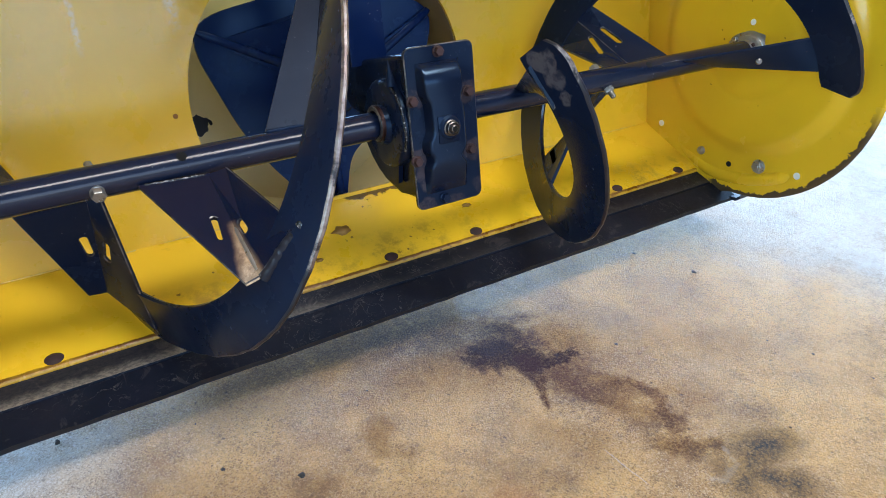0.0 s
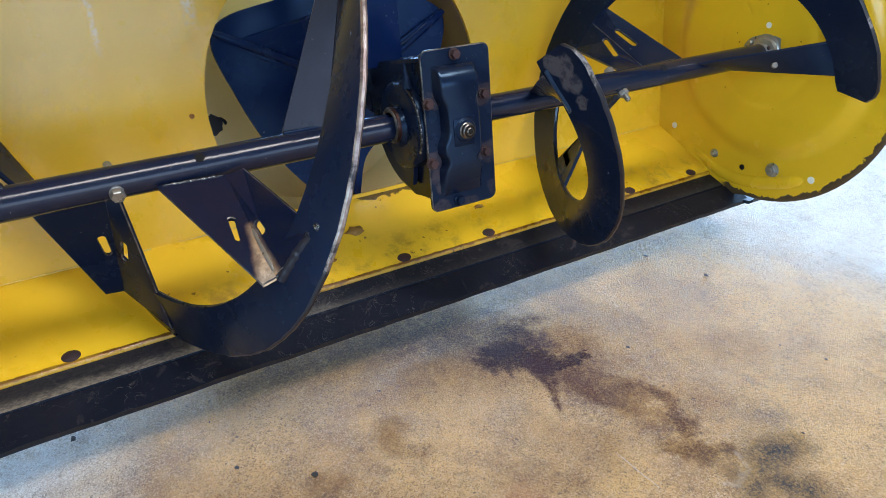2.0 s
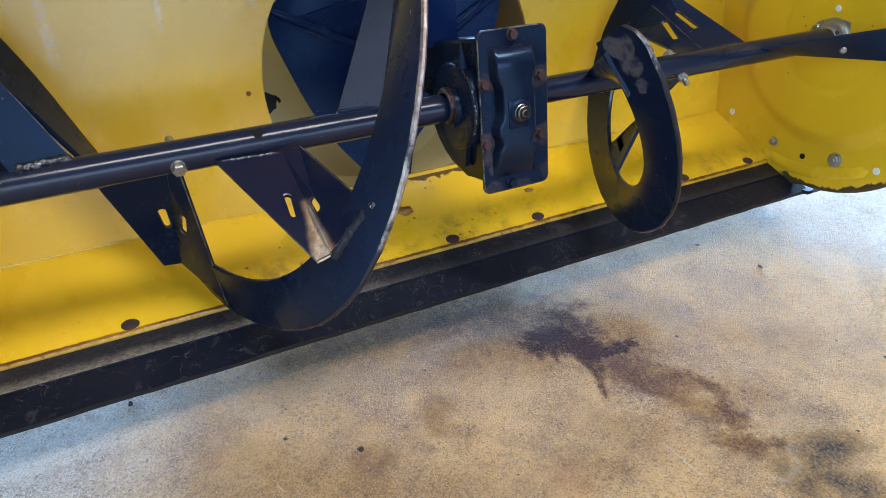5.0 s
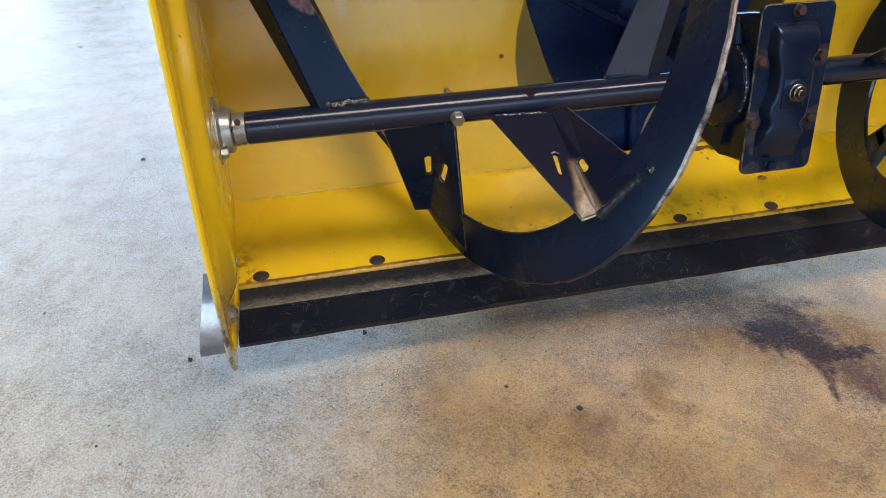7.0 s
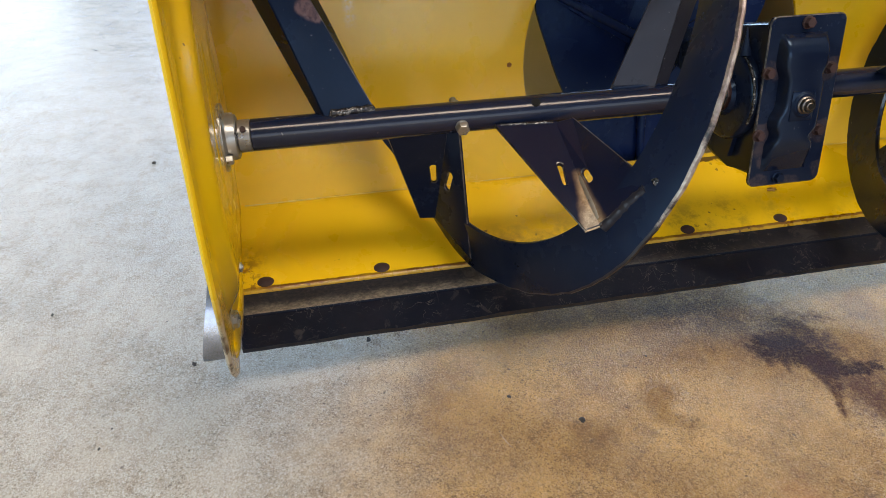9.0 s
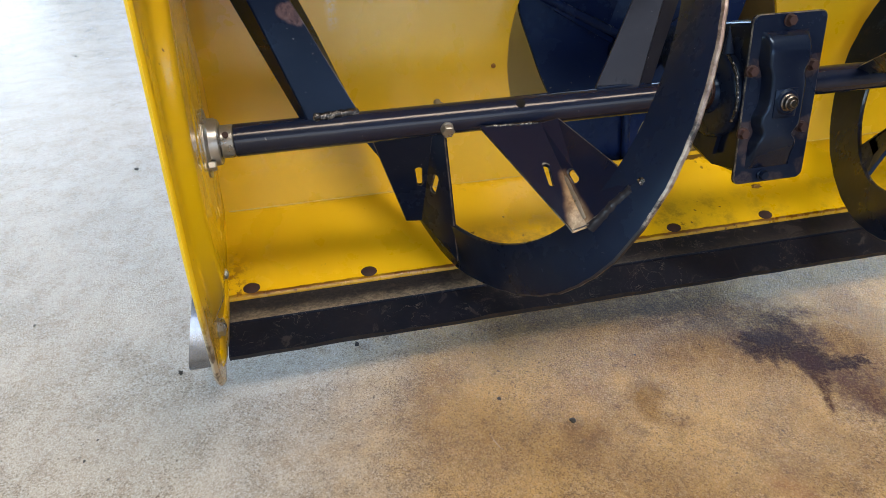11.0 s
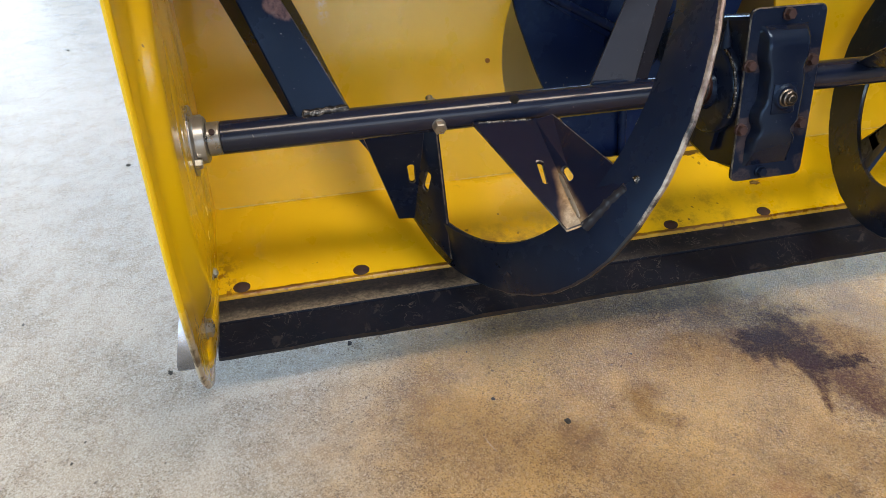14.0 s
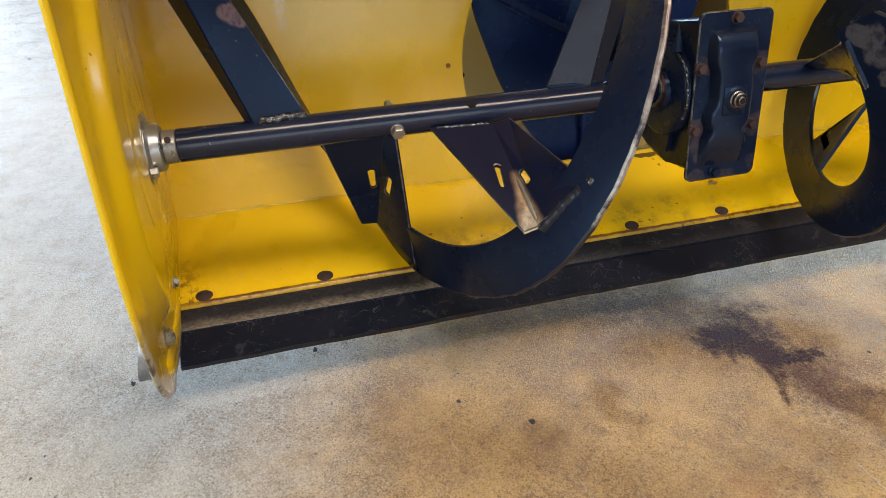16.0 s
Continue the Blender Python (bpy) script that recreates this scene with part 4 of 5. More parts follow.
def skid_shoe(right):
    """A sled-shaped steel shoe bolted outside the side plate."""
    s = 1 if right else -1
    x = (WIDE - 0.002 if right else 0.0) + s * 0.0045
    bm = bmesh.new()
    prof = [(0.034, -0.122), (0.026, -0.134), (0.020, -0.148), (0.0165, -0.163), (0.0150, -0.176), (0.0165, -0.184), (0.022, -0.188), (0.06, -0.189), (0.13, -0.187), (0.158, -0.172)]
    inner, outer, under = [], [], []
    for y, z in prof:
        inner.append([bm.verts.new((x, y, z)), bm.verts.new((x, y + 0.001, z - 0.0045))])
        wide = 0.0145 + 0.0130 * max(0.0, min(1.0, (-0.126 - z) / 0.06))
        outer.append([bm.verts.new((x + s * wide, y, z)), bm.verts.new((x + s * wide, y + 0.001, z - 0.0045))])
    for k in range(len(prof) - 1):
        i, j, o, p = inner[k], inner[k + 1], outer[k], outer[k + 1]
        bm.faces.new((i[0], j[0], p[0], o[0]))
        bm.faces.new((i[1], o[1], p[1], j[1]))
        bm.faces.new((o[0], p[0], p[1], o[1]))
        bm.faces.new((i[0], i[1], j[1], j[0]))
    for k in (0, -1):
        bm.faces.new((inner[k][0], outer[k][0], outer[k][1], inner[k][1]))
    up = sheet([Vector((x, 0.020, -0.172)), Vector((x, 0.15, -0.174)), Vector((x, 0.13, -0.10)), Vector((x, 0.03, -0.10))], (s, 0, 0), 0.004)
    return part("skid_shoe", join(bm, up), SHOE_SHADED if right else SHOE_LIT, blower, "worn steel skid shoe coloured dark as in shade" if right else "worn steel skid shoe coloured bright as under the sky", 50)


skid_shoe(False)
skid_shoe(True)


def unseen_chassis():
    """An unseen engine deck and wheels, added behind the housing to shade the floor."""
    bm = box((0.34, BACK + 0.19, -0.050), (0.57, 0.93, 0.20), 0.02, 3)
    bm = join(bm, box((0.33, BACK + 0.30, 0.18), (0.58, 0.80, 0.32), 0.04, 3))
    deck = part("engine_deck", bm, BLACK_WORN, blower, "unseen black engine deck added to shade the floor", 40)
    back = TO_WORLD.inverted()
    for x in (0.25, 0.55):
        a, b = back @ Vector((x, 0.72, 0.2015)), back @ Vector((x + 0.10, 0.72, 0.2015))
        wheel = part("wheel", lathe_ring(a, b, [(0, 0.105), (0, 0.165), (0.015, 0.195), (0.030, 0.2), (0.070, 0.2), (0.085, 0.195), (0.10, 0.165), (0.10, 0.105)], 48), TYRE, blower, "unseen black rubber wheel added to shade the floor", 40)
        part("rim", lathe(a + Vector((0.02, 0, 0)), b, [(0, 0.106), (0.06, 0.106)], 36), YELLOW, wheel, "unseen yellow wheel rim", 40)


TYRE = plain("tyre rubber", (0.022, 0.022, 0.023), 0.8)
unseen_chassis()

# ---- augers ----
SHAFT_R = 0.0115
X90, TURN_LENGTH, R_IN, R_OUT = 0.2144, -0.336, 0.1000, 0.1450
SHIFT = 106.0


def flight_x(deg):
    return X90 + TURN_LENGTH * (deg - 90) / 360


def first_flight_x(deg):
    bend = max(0.0, min(1.0, (deg - 110) / 80))
    return 0.2223 - 0.3259 * (deg - 90) / 360 - 0.013 * bend * bend * (3 - 2 * bend)


def other_side(bm):
    """Turns a mesh of the first auger into one of the second, which is its mirror image turned on."""
    bmesh.ops.transform(bm, matrix=Matrix.Rotation(radians(SHIFT), 4, "X") @ Matrix.Translation((WIDE, 0, 0)) @ Matrix.Diagonal((-1, 1, 1, 1)), verts=bm.verts)
    return bm


def flight(second):
    """A helical ribbon; the first auger's leans a little."""
    inner, outer, lean = (R_IN, R_OUT, 0.0) if second else (0.0990, 0.1412, -0.0093)
    bm = bmesh.new()
    half = 0.0024
    rng = random.Random(9)
    rows = []
    first, last = (-133.5, 270.0) if second else (-130.0, 274.0)
    n = 136
    for k in range(n + 1):
        deg = first + (last - first) * k / n
        x = flight_x(deg) - 0.0055 * max(0.0, min(1.0, (-10 - deg) / 60)) if second else first_flight_x(deg)
        xi = x + lean
        swell = 0.0 if second else 0.0140 * math.exp(-(((deg - 116) / 22) ** 2))
        end = min(deg - first, last - deg)
        cut = 0.010 * max(0.0, 1 - end / 7.0) ** 2
        wob = rng.uniform(-0.0005, 0.0005)
        radii = [inner + cut * 0.3, inner + 0.001 + cut * 0.3, outer - 0.0014 - cut + wob + swell, outer - cut + wob + swell]
        row = [bm.verts.new(cyl(xi - half, radii[1], deg)), bm.verts.new(cyl(x - half, radii[2], deg)), bm.verts.new(cyl(x - half * 0.4, radii[3], deg)), bm.verts.new(cyl(x + half * 0.4, radii[3], deg)), bm.verts.new(cyl(x + half, radii[2], deg)), bm.verts.new(cyl(xi + half, radii[1], deg)), bm.verts.new(cyl(xi, radii[0], deg))]
        rows.append(row)
    m = len(rows[0])
    for p, q in zip(rows, rows[1:]):
        for j in range(m):
            f = bm.faces.new((p[j], p[(j + 1) % m], q[(j + 1) % m], q[j]))
            f.material_index = 1 if j in (1, 2, 3) else 0
    for row in (rows[0], rows[-1]):
        bm.faces.new(row).material_index = 1
    return bm


def skew_face(a, b, c, d, slot=None, width=0.0058, thick=0.003):
    """A slightly twisted plate with corners a, b, c, d; slot gives the two ends of a long hole as shares of its sides."""
    a, b, c, d = (Vector(p) for p in (a, b, c, d))
    at = lambda u, v: a.lerp(b, u).lerp(d.lerp(c, u), v)
    holes = []
    if slot:
        (u0, v0), (u1, v1) = slot
        mu, mv = (u0 + u1) / 2, (v0 + v1) / 2
        across, along = (at(1, mv) - at(0, mv)).length, (at(mu, 1) - at(mu, 0)).length
        line = Vector(((u1 - u0) * across, (v1 - v0) * along, 0))
        ring = slot_outline((0, 0, 0), line, (-line.y, line.x, 0), line.length, width)
        holes = [[Vector((mu + p.x / across, mv + p.y / along, 0)) for p in ring]]
    normal = (c - a).cross(d - b).normalized()
    if not slot:
        bm = bmesh.new()
        n = 8
        rows = [[[bm.verts.new(at(i / n, j / n) + normal * off) for i in range(n + 1)] for j in range(n + 1)] for off in (-thick / 2, thick / 2)]
        for r in rows:
            for j in range(n):
                for i in range(n):
                    bm.faces.new((r[j][i], r[j][i + 1], r[j + 1][i + 1], r[j + 1][i]))
        for k in range(n):
            for p, q in (((0, k), (0, k + 1)), ((n, k), (n, k + 1)), ((k, 0), (k + 1, 0)), ((k, n), (k + 1, n))):
                bm.faces.new((rows[0][p[0]][p[1]], rows[0][q[0]][q[1]], rows[1][q[0]][q[1]], rows[1][p[0]][p[1]]))
        return bm
    rim = [Vector(p) for p in ((0, 0, 0), (1, 0, 0), (1, 0.25, 0), (1, 0.5, 0), (1, 0.75, 0), (1, 1, 0), (0, 1, 0), (0, 0.75, 0), (0, 0.5, 0), (0, 0.25, 0))]
    bm = sheet(rim, (0, 0, 1), thick, holes)
    for v in bm.verts:
        v.co = at(v.co.x, v.co.y) + normal * (v.co.z - thick / 2)
    return bm


def folded(top, low, slots=(None, None), width=0.0050):
    """A bracket folded along its length: top and low are each (left, fold, right), from the shaft to the flight."""
    return join(*(skew_face(top[k], top[1], low[1], low[k], hole, width) for k, hole in zip((0, 2), slots)))


def flight_x2(deg):
    """The second auger's flight."""
    return WIDE - flight_x(deg - SHIFT)


def brackets(second):
    """The four folded brackets of an auger, and the ends of their weld beads."""
    if not second:
        return [
            folded([(0.2144, -0.0115, -0.0065), (0.2607, -0.0125, -0.0082), (0.2737, -0.0162, -0.0046)], [(0.2545, -0.0925, -0.0632), (0.2630, -0.0950, -0.0598), (0.2875, -0.1160, -0.0255)], [((0.67, 0.41), (0.46, 0.63)), ((0.81, 0.53), (0.79, 0.66))], 0.0050),
            folded([(0.1340, 0.0080, -0.0080), (0.1821, 0.0077, -0.0097), (0.1905, 0.0034, -0.0117)], [(0.1645, 0.0639, -0.1010), (0.1786, 0.0622, -0.1018), (0.2040, 0.0347, -0.1339)], [((0.76, 0.36), (0.81, 0.56)), ((0.60, 0.38), (0.74, 0.57))], 0.0048),
            folded([(0.0860, 0.0030, 0.0110), (0.0910, -0.0040, 0.0105), (0.1270, 0.0010, 0.0105)], [(0.0400, 0.0160, 0.1180), (0.0530, -0.0060, 0.1200), (0.0740, 0.0050, 0.1200)]),
            folded([(0.3088, 0.0017, 0.0087), (0.3440, -0.0015, 0.0089), (0.3574, 0.0042, 0.0101)], [(0.3609, 0.0100, 0.1175), (0.3743, 0.0036, 0.1198), (0.3975, 0.0169, 0.1187)]),
        ]
    x = flight_x2
    return [
        folded([(0.6570, 0.0060, 0.0095), (0.6950, 0.0100, 0.0060), (0.7460, 0.0060, 0.0095)], [cyl(x(192), 0.106, 192), cyl(x(208), 0.103, 208), cyl(x(218), 0.108, 218)], [((0.86, 0.68), (0.61, 0.33)), ((0.58, 0.68), (0.585, 0.37))], 0.0050),
        folded([(0.6400, 0.0050, -0.0100), (0.6560, 0.0080, -0.0080), (0.6680, 0.0060, -0.0095)], [cyl(x(102), 0.106, 102), cyl(x(110), 0.102, 110), cyl(x(125), 0.106, 125)]),
        skew_face((0.7509, -0.0110, 0.0052), (0.8045, -0.0115, -0.0080), (0.8503, -0.1000, -0.0128), (0.8522, -0.1000, 0.0212)),
        folded([(0.5390, -0.0060, 0.0095), (0.5480, -0.0100, 0.0050), (0.5720, -0.0095, 0.0060)], [cyl(x(-21), 0.108, -23), cyl(x(-12), 0.106, -14), cyl(x(-4), 0.108, -5)]),
    ]


def bead_lines(second):
    if not second:
        return [([(0.094, -0.0055, 0.0115), (0.127, -0.0015, 0.0122)], 0.0036), ([(0.2868, -0.1128, -0.0304), (0.2784, -0.1043, -0.0426), (0.2658, -0.0938, -0.0624)], 0.0056), ([(0.2905, -0.1190, -0.0235), (0.2865, -0.1180, -0.0262)], 0.0042), ([(0.310, -0.001, 0.0118), (0.350, -0.001, 0.0118)], 0.0018), ([(0.217, -0.0125, -0.0060), (0.259, -0.0132, -0.0075)], 0.0016)]
    x = flight_x2
    return [([(0.755, -0.0115, 0.0050), (0.800, -0.0120, -0.0060)], 0.0013), ([(0.8510, -0.1020, -0.010), (0.8530, -0.1020, 0.0190)], 0.0016), ([(0.690, 0.0080, 0.0090), (0.735, 0.0060, 0.0105)], 0.0016)]


def bead(points, r=0.0028, seed=1, rough=1.0):
    """An uneven weld bead along a line of points."""
    rng = random.Random(seed)
    bm = bmesh.new()
    pts = [Vector(p) for p in points]
    total = sum((b - a).length for a, b in zip(pts, pts[1:]))
    n = max(8, int(total / 0.0011))
    rings = []
    for k in range(n + 1):
        s, here, way = total * k / n, pts[-1], (pts[-1] - pts[-2]).normalized()
        for a, b in zip(pts, pts[1:]):
            if s <= (b - a).length + 1e-9:
                here, way = a.lerp(b, s / max((b - a).length, 1e-9)), (b - a).normalized()
                break
            s -= (b - a).length
        side = way.orthogonal().normalized()
        up = way.cross(side)
        swell = (0.92 + 0.08 * rough * math.sin(k * 0.83)) * (1 if 0 < k < n else 0.35)
        rings.append([bm.verts.new(here + (side * math.cos(t) + up * math.sin(t)) * r * swell * (1 - 0.25 * rough * rng.random())) for t in (math.tau * j / 9 for j in range(9))])
    for p, q in zip(rings, rings[1:]):
        for j in range(9):
            bm.faces.new((p[j], p[(j + 1) % 9], q[(j + 1) % 9], q[j]))
    bm.faces.new(rings[0])
    bm.faces.new(rings[-1])
    return bm


def auger(second):
    move = MOVE_FAR if second else MOVE
    put = lambda *args, **more: auger_part(*args, **more, move=move)
    flip = other_side if second else (lambda bm: bm)
    f = put("auger_flight", flip(flight(second)), [FLIGHT, RIM_PAINTED if second else RIM], blower, "black ribbon auger flight with a worn bright rim", 35)
    for k, bm in enumerate(brackets(second)):
        mat = BLACK_WORN if second and k == 2 else BLACK if second else (RUBBED, BLACK, BLACK_CHIPPED, BLACK_LIT_DUSTY)[k]
        put("bracket", worn_edges(bm), [mat, EDGE], f, "folded black steel bracket", 25)
    for k, (pts, r) in enumerate(bead_lines(second)):
        dusty = not second and k == 1
        put("weld_bead", bead(pts, r, 20 + k, 0.4 if dusty else 1.0), BLACK_LIT_DUSTY if dusty else BLACK_WORN if not second and k == 3 else WELD, f, "broad dusty weld bead" if dusty else "bright rough weld bead", 60)
    if not second:
        # a thin bare strip also stands in for the fold's bright highlight
        put("rubbed_edge", lathe((0.2618, -0.0570, -0.0345), (0.2633, -0.0965, -0.0590), [(0, 0.0004), (0.006, 0.0017), (0.030, 0.0021), (0.0410, 0.0016)], 10), STEEL, f, "bare steel edge rubbed bright", 60)
    a, b = (0.0385, 0.404) if not second else (0.486, 0.8587)
    shaft = put("auger_shaft", tube((a, 0, 0), (b, 0, 0), SHAFT_R, 0.0088), BLACK_SHAFT, blower, "glossy black tubular auger shaft", 40)
    # shear bolt through the shaft, and an empty cross hole
    spots = ((0.1888, 24, True), (0.2462, -43, False)) if not second else ((0.6480, 222, True), (0.7030, -40, False))
    for x, deg, head in spots:
        d = cyl(0, 1, deg)
        base = Vector((x, 0, 0))
        r = SHAFT_R
        if head:
            bm = lathe(base + d * (r - 0.001), base + d * 0.03, [(0, 0.0050), (0.0014, 0.0050), (0.0018, 0.0044)], 18)
            bm = join(bm, hexagon(base + d * (r + 0.001), base + d * (r + 0.0058), 0.0051))
            put("shear_bolt", bm, STEEL, shaft, "zinc-plated shear bolt", 40)
            bm = lathe(base - d * (r - 0.001), base - d * 0.03, [(0, 0.0028), (0.0115, 0.0028), (0.0125, 0.0018)], 12)
            bm = join(bm, hexagon(base - d * (r - 0.0005), base - d * (r + 0.0045), 0.0050))
            put("lock_nut", bm, STEEL, shaft, "zinc-plated lock nut", 40)
        else:
            bm = lathe(base + d * (r - 0.0006), base + d * 0.02, [(0, 0.0036), (0.00075, 0.0036), (0.0008, 0.0024)], 16)
            put("cross_hole", bm, HOLE, shaft)


auger(False)
auger(True)
auger_part("rivet", lathe((0.8035, -0.0600, 0.0000), (0.7975, -0.0675, 0.0020), [(0, 0.0031), (0.0030, 0.0030), (0.0036, 0.0020)], 14), DULL, blower, "small dull steel rivet", 40, MOVE_FAR)


def bearing(right):
    s = -1 if right else 1
    side = plates[1 if right else 0]
    x = plate_x(0, right) + (1 if right else -1) * emboss(0.0, 0.0) - s * 0.001
    along = 0.58 if right else 0.87
    tall, broad = (0.0215, 0.0300) if right else (0.0265, 0.0220)
    move = Matrix.Translation((0, 0.0099, -0.0022) if right else (0, 0.0198, -0.0045))
    put = lambda *args, **more: auger_part(*args, **more, move=move)
    at = lambda d: (x + s * d * along, 0, 0)
    put("bearing_flange", lathe(at(0.0), at(0.05), [(0, 0.0215), (0.0022 * along, 0.0210), (0.0032 * along, 0.0185), (0.0045 * along, 0.0172), (0.0115 * along, 0.0164), (0.0125 * along, 0.0150)], 36), STEEL, side, "zinc-plated bearing flange", 30)
    lobes = [Vector((x, broad * math.cos(radians(a)), tall * math.sin(radians(a)) * (1 + 0.06 * math.cos(radians(2 * a))))) for a in range(0, 360, 6)]
    put("flange_plate", sheet(lobes, (s, 0, 0), 0.0014), STEEL, side, "zinc-plated bearing flange")
    for a in (30, 215):
        t = radians(a)
        y, z = 0.0215 * math.cos(t), 0.0215 * math.sin(t)
        put("flange_nut", hexagon((x + s * 0.002, y, z), (x + s * 0.0070, y, z), 0.0037), STEEL, side)
    put("collar", tube(at(0.0130), at(0.0235), 0.0120, 0.0090), STEEL, blower, "dull steel locking collar", 40)
    put("axle", lathe(at(-0.010), at(0.06), [(0, 0.0087), (0.07, 0.0087)], 24), STEEL, blower, smooth=40)
    put("set_screw", lathe((x + s * 0.0180 * along, -0.0095, 0.0066), (x + s * 0.0180 * along, -0.0130, 0.0090), [(0, 0.0022), (0.0020, 0.0022)], 10), RUST, blower)
    put("spacer_ring", tube(at(0.0240), at(0.0252), 0.0112, 0.0088), COPPER, blower, smooth=40)


bearing(False)
bearing(True)


# ---- gear case ----
GEAR = Matrix.Translation((-0.0053, 0, 0.0015)) @ MOVE_MID  # the gear case sits a little towards the first auger


def gear_case():
    put = lambda *args, **more: auger_part(*args, **more, move=GEAR)
    x0, x1 = 0.4225, 0.4745
    # a deep rounded casting: flat front, flat top, round belly
    prof = [(-0.033, 0.0545), (-0.033, -0.0620), (0.000, -0.0628)]
    prof += [(0.002 + 0.070 * math.cos(radians(a)), 0.002 - 0.0648 * math.sin(radians(a))) for a in range(78, -31, -12)]
    prof += [(0.064, 0.0440)]
    bm = bmesh.new()
    a = [bm.verts.new((x0, y, z)) for y, z in prof]
    b = [bm.verts.new((x1, y, z)) for y, z in prof]
    for k in range(len(prof)):
        bm.faces.new((a[k], a[(k + 1) % len(prof)], b[(k + 1) % len(prof)], b[k]))
    bm.faces.new(a)
    bm.faces.new(b)
    bmesh.ops.bevel(bm, geom=[e for e in bm.edges if abs(e.verts[0].co.x - e.verts[1].co.x) < 1e-6], offset=0.0035, segments=2, affect="EDGES", profile=0.5)
    for s, x in ((-1, x0), (1, x1)):
        bm = join(bm, lathe((x - s * 0.002, 0.005, -0.003), (x + s * 0.03, 0.005, -0.003), [(0, 0.0370), (0.0070, 0.0365), (0.0090, 0.0350), (0.0098, 0.0330), (0.0102, 0.0170), (0.0150, 0.0155)], 40))
    bm = join(bm, lathe((0.4465, 0.04, 0.012), (0.4465, 0.2, 0.022), [(0, 0.026), (0.05, 0.026), (0.056, 0.019), (0.15, 0.019)], 28))
    case = put("gear_case", bm, BLACK, blower, "black cast gear case on the auger shaft", 35)
    put("gusset", sheet([Vector((x0 - 0.001, 0.020, -0.036)), Vector((x0 - 0.001, -0.012, -0.030)), Vector((x0 - 0.001, -0.006, -0.052))], (-1, 0, 0), 0.004), BLACK, case)
    # cover: a flanged plate with a pressed raised panel
    c0, c1, z0, z1, y = 0.4190, 0.4820, -0.0705, 0.0590, -0.0350
    bm = box((c0, y, z0), (c1, y + 0.0036, z1), 0)
    bmesh.ops.bevel(bm, geom=[e for e in bm.edges if abs(e.verts[0].co.y - e.verts[1].co.y) > 1e-4], offset=0.006, segments=4, affect="EDGES", profile=0.5)
    cover = put("cover", worn_edges(bm, 0.0009), [COVER, EDGE], case, "black pressed cover with rust at its edges", 30)
    # raised panel: its flanks step in at the bolts, its top is rounded over, its foot runs out flat
    def left(z):
        step = lambda at, w: 0.5 + 0.5 * math.tanh((z - at) / w)
        return 0.4278 + 0.0046 * (step(-0.0110, 0.0035) - step(0.0190, 0.0045)) + 0.0030 * (step(-0.0330, 0.002) - step(-0.0240, 0.002))

    def right(z):
        return 0.4672 - 0.0052 * math.exp(-(((z + 0.0295) / 0.0045) ** 2)) - 0.0022 * math.exp(-(((z - 0.0165) / 0.0050) ** 2))

    bm = bmesh.new()
    lo, hi, n = -0.0580, 0.0465, 52
    rows = []
    for k in range(n + 1):
        z = lo + (hi - lo) * k / n
        rise = 0.0094 * min(1.0, math.sin(min(1.0, max(0.0, hi - z) / 0.0150) * math.pi / 2) ** 0.7, math.sin(min(1.0, max(0.0, z - lo) / 0.030) * math.pi / 2) + 0.0)
        l, r = left(z), right(z)
        flank = 0.0040
        steps = [(l, 0.0), (l + flank * 0.30, 0.35), (l + flank * 0.62, 0.86), (l + flank * 0.85, 0.985), (l + flank * 1.3, 1.0), ((l + r) / 2, 1.0), (r - flank * 1.3, 1.0), (r - flank * 0.85, 0.985), (r - flank * 0.62, 0.86), (r - flank * 0.30, 0.35), (r, 0.0)]
        rows.append([bm.verts.new((x, y - 0.0002 - rise * f, z)) for x, f in steps])
    for p, q in zip(rows, rows[1:]):
        for j in range(len(p) - 1):
            bm.faces.new((p[j], p[j + 1], q[j + 1], q[j]))
    put("raised_panel", bm, PANEL, case, smooth=60)
    for x, z in ((0.4490, 0.0535), (0.4225, 0.0188), (0.4739, 0.0195), (0.4219, -0.0284), (0.4730, -0.0279), (0.4442, -0.0640)):
        bm = lathe((x, y + 0.001, z), (x, y - 0.01, z), [(0, 0.0047), (0.0020, 0.0047), (0.0025, 0.0040)], 16)
        bm = join(bm, hexagon((x, y - 0.001, z), (x, y - 0.0050, z), 0.0040))
        put("cover_bolt", bm, RUST if z > -0.06 else BLACK, case, "rusty hex bolt", 40)
    p = Vector((0.4488, y - 0.0085, -0.0045))
    bm = box((p.x - 0.0105, p.y - 0.0022, p.z - 0.0125), (p.x + 0.0095, p.y + 0.001, p.z + 0.0105), 0.0016, 2)
    put("pad", bm, BLACK, case, smooth=40)
    bm = lathe(p + Vector((0, 0.002, 0)), p - Vector((0, 0.02, 0)), [(0, 0.0105), (0.0040, 0.0100), (0.0056, 0.0082)], 20)
    put("boss", bm, BLACK_WORN, case, smooth=40)
    bm = lathe(p - Vector((0, 0.002, 0)), p - Vector((0, 0.02, 0)), [(0, 0.0068), (0.0024, 0.0066), (0.0030, 0.0058), (0.0058, 0.0056), (0.0064, 0.0048), (0.0052, 0.0042), (0.0048, 0.0034), (0.0076, 0.0030), (0.0080, 0.0024)], 22)
    put("fill_plug", bm, DULL, case, "worn steel filler plug", 30)
    put("plug_socket", lathe(p - Vector((0, 0.0072, 0)), p - Vector((0, 0.02, 0)), [(0, 0.0022), (0.0032, 0.0022)], 10), HOLE, case)
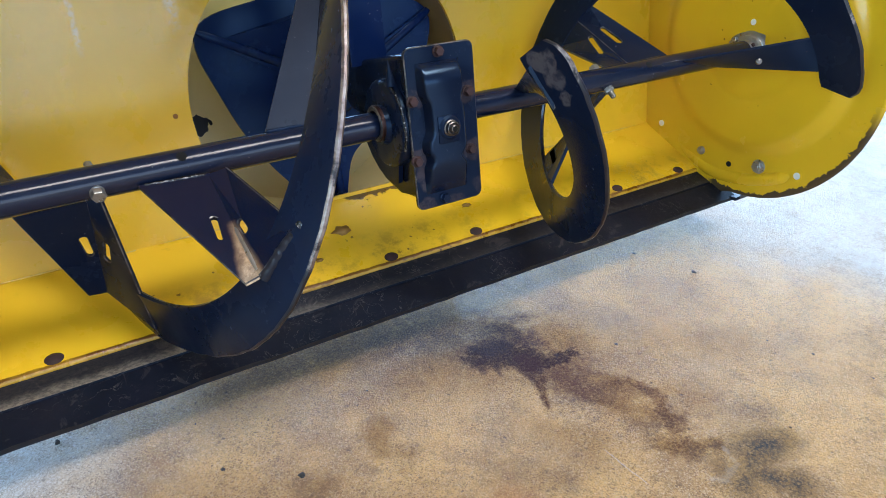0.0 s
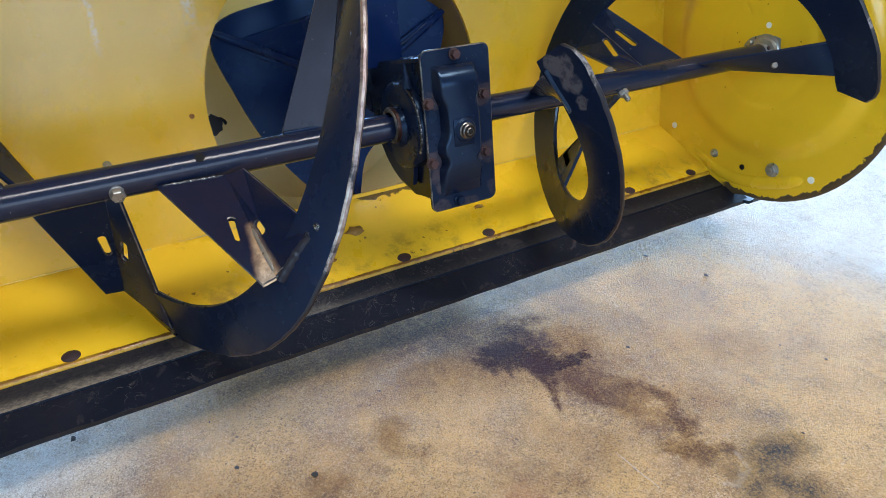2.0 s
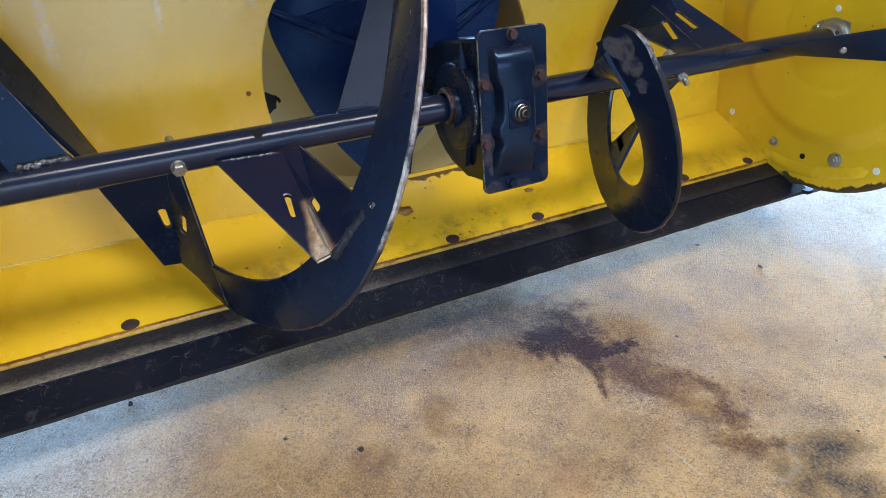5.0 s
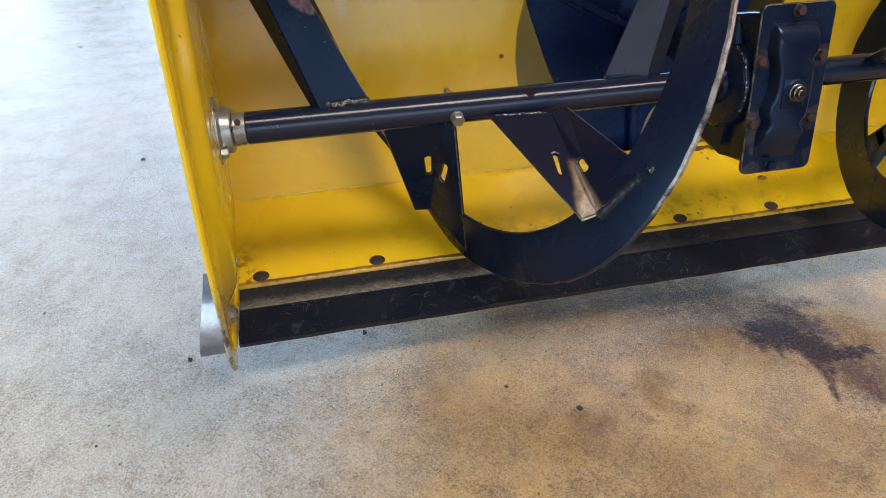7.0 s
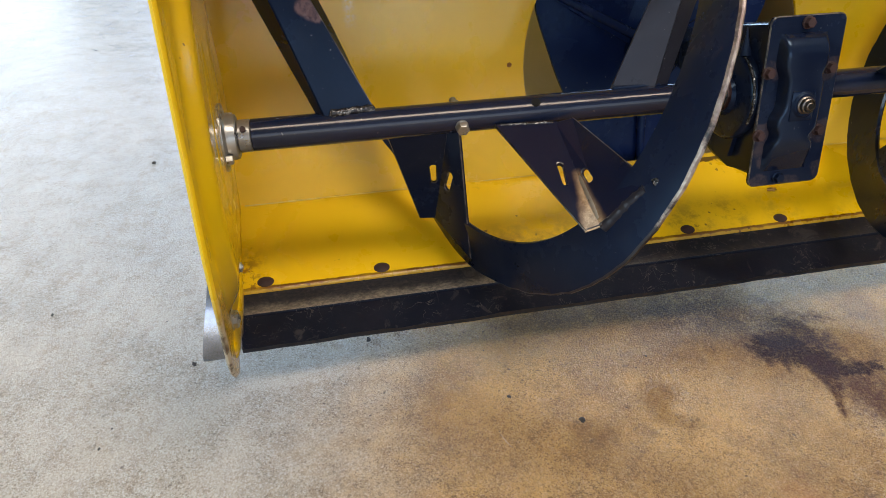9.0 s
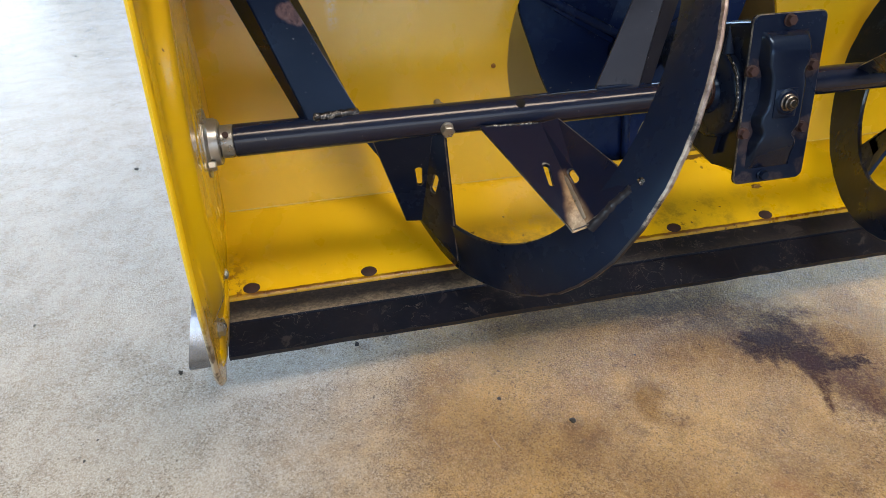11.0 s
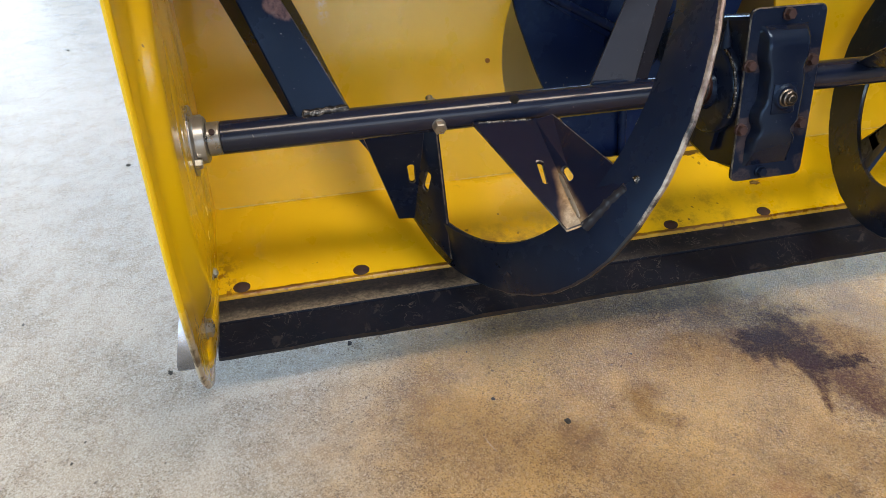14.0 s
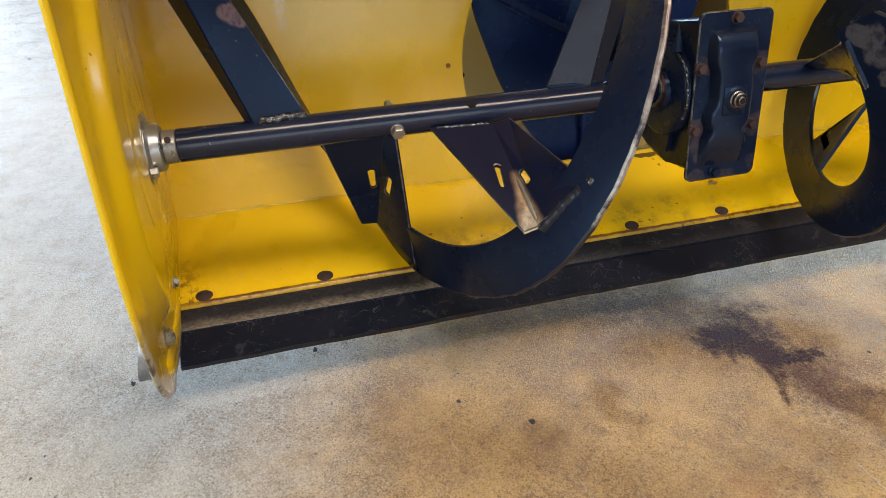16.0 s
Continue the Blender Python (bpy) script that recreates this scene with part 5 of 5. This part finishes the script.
    for x in (0.4070, 0.4900):
        put("bushing", tube((x - 0.0016, 0, 0), (x + 0.0016, 0, 0), 0.0150, 0.0112), COPPER, case, "rust-brown bushing", 40)
    put("thrust_ring", tube((0.4046, 0, 0), (0.4054, 0, 0), 0.0142, 0.0112), EDGE, case, "thin bright ring", 40)
    for x, seed in ((x0 - 0.0095, 77), (x1 + 0.0095, 78)):
        put("weld_scar", bead([(x + (0.0035 if x < 0.45 else -0.0035), 0.005 - 0.0365 * math.cos(radians(a)), -0.003 + 0.0365 * math.sin(radians(a))) for a in range(-30, 72, 6)], 0.0014, seed), WELD, case, smooth=60)
    put("weld_spike", lathe((x0 - 0.0040, -0.0110, 0.0290), (x0 - 0.0040, -0.0090, 0.0500), [(0, 0.0048), (0.007, 0.0032), (0.014, 0.0014), (0.0205, 0.0003)], 8), BLACK_WORN, case, smooth=60)
    # a strap from the back of the case up to the roof of the housing
    bm = box((0.4130, 0.0500, 0.0400), (0.4475, 0.0545, 0.3400), 0.0012, 2)
    put("brace_strap", bm, FAN, case, "black steel strap rising from the gear case", 30)


gear_case()


# ---- impeller ----
BLADES = (150, 268, 27)  # where the paddles stand


def impeller():
    x, z, r = HUB
    c = Vector((x, 0, z))
    # a three-lobed web with a paddle on each lobe
    web = []
    for k in range(120):
        deg = 3 * k
        swell = 0.0
        for at in BLADES:
            off = (deg - at + 180) % 360 - 180
            broad = 6.0 if at == 268 and off > 0 else 20.0
            swell = max(swell, 1.0 / (1.0 + (off / broad) ** 2))
        low = 0.070 if 272 < deg < 318 else 0.0965
        web.append(c + (low + (0.1460 - low) * swell) * Vector((math.cos(radians(deg)), 0, math.sin(radians(deg)))) + Vector((0, 0.205, 0)))
    bm = sheet(web, (0, 1, 0), 0.005)
    bm = join(bm, lathe((x, 0.188, z), (x, 0.32, z), [(0, 0.026), (0.004, 0.030), (0.10, 0.030)], 28))
    hub = part("impeller", bm, FAN, blower, "blue-black steel impeller behind the gear case", 35)
    y = lambda d: Vector((0, d, 0))
    for at in BLADES:
        a = radians(at)
        u, n = Vector((math.cos(a), 0, math.sin(a))), Vector((-math.sin(a), 0, math.cos(a)))
        paddle = [c + u * 0.026 + y(0.200), c + u * 0.146 + y(0.200), c + u * 0.146 + y(0.290), c + u * 0.026 + y(0.290)]
        blade = part("blade", sheet(paddle, n, 0.005), FAN, hub)
        # the rolled front edge of the paddle, and a pressed gusset beside it
        part("rolled_edge", lathe(c + u * 0.028 - n * 0.006 + y(0.2005), c + u * 0.147 + n * 0.001 + y(0.2005), [(0, 0.0050), (0.060, 0.0048), (0.112, 0.0042), (0.119, 0.0020)], 10), FAN, blade, smooth=60)
        if at == 150:
            bm = bmesh.new()
            vs = [bm.verts.new(c + u * p + n * q + y(d)) for p, q, d in ((0.118, -0.006, 0.2040), (0.040, -0.008, 0.2040), (0.050, -0.066, 0.2046), (0.070, -0.044, 0.1985))]
            for i, j in ((0, 1), (1, 2), (2, 0)):
                bm.faces.new((vs[i], vs[j], vs[3]))
            bm.faces.new(vs[:3])
            part("gusset", bm, FAN, blade)


impeller()


# ---- grit and crumbs on the floor ----
def crumb(x, y, size, seed):
    rng = random.Random(seed)
    bm = bmesh.new()
    bmesh.ops.create_icosphere(bm, subdivisions=2, radius=size)
    for v in bm.verts:
        v.co *= rng.uniform(0.45, 1.25)
        v.co = (v.co.x * 0.75, v.co.y * 1.0, v.co.z * 0.34)
    low = min(v.co.z for v in bm.verts)
    bmesh.ops.translate(bm, verts=bm.verts, vec=(x, y, -low))
    return tagged(link("dirt_crumb", bm, GRIT), "small dark crumb of dirt on the concrete", "dirt crumb", "crumbs on the floor")


for k, (x, y, s) in enumerate([(0.276, -0.100, 0.0042), (0.798, -0.0535, 0.0038), (0.770, 0.019, 0.0030), (-0.058, 0.048, 0.0040), (0.109, 0.047, 0.0040), (0.223, -0.059, 0.0028), (-0.167, 0.545, 0.0060), (0.661, -0.277, 0.0018), (0.773, -0.226, 0.0022), (0.754, -0.187, 0.0016), (0.787, -0.279, 0.0018), (-0.119, -0.022, 0.0016), (-0.125, -0.044, 0.0020), (-0.214, 0.163, 0.0026), (-0.093, 0.124, 0.0014), (-0.399, 1.253, 0.0050), (0.367, -0.035, 0.0016), (0.217, 0.007, 0.0014), (0.617, -0.108, 0.0024)]):
    crumb(x, y, s * 0.85, 50 + k)
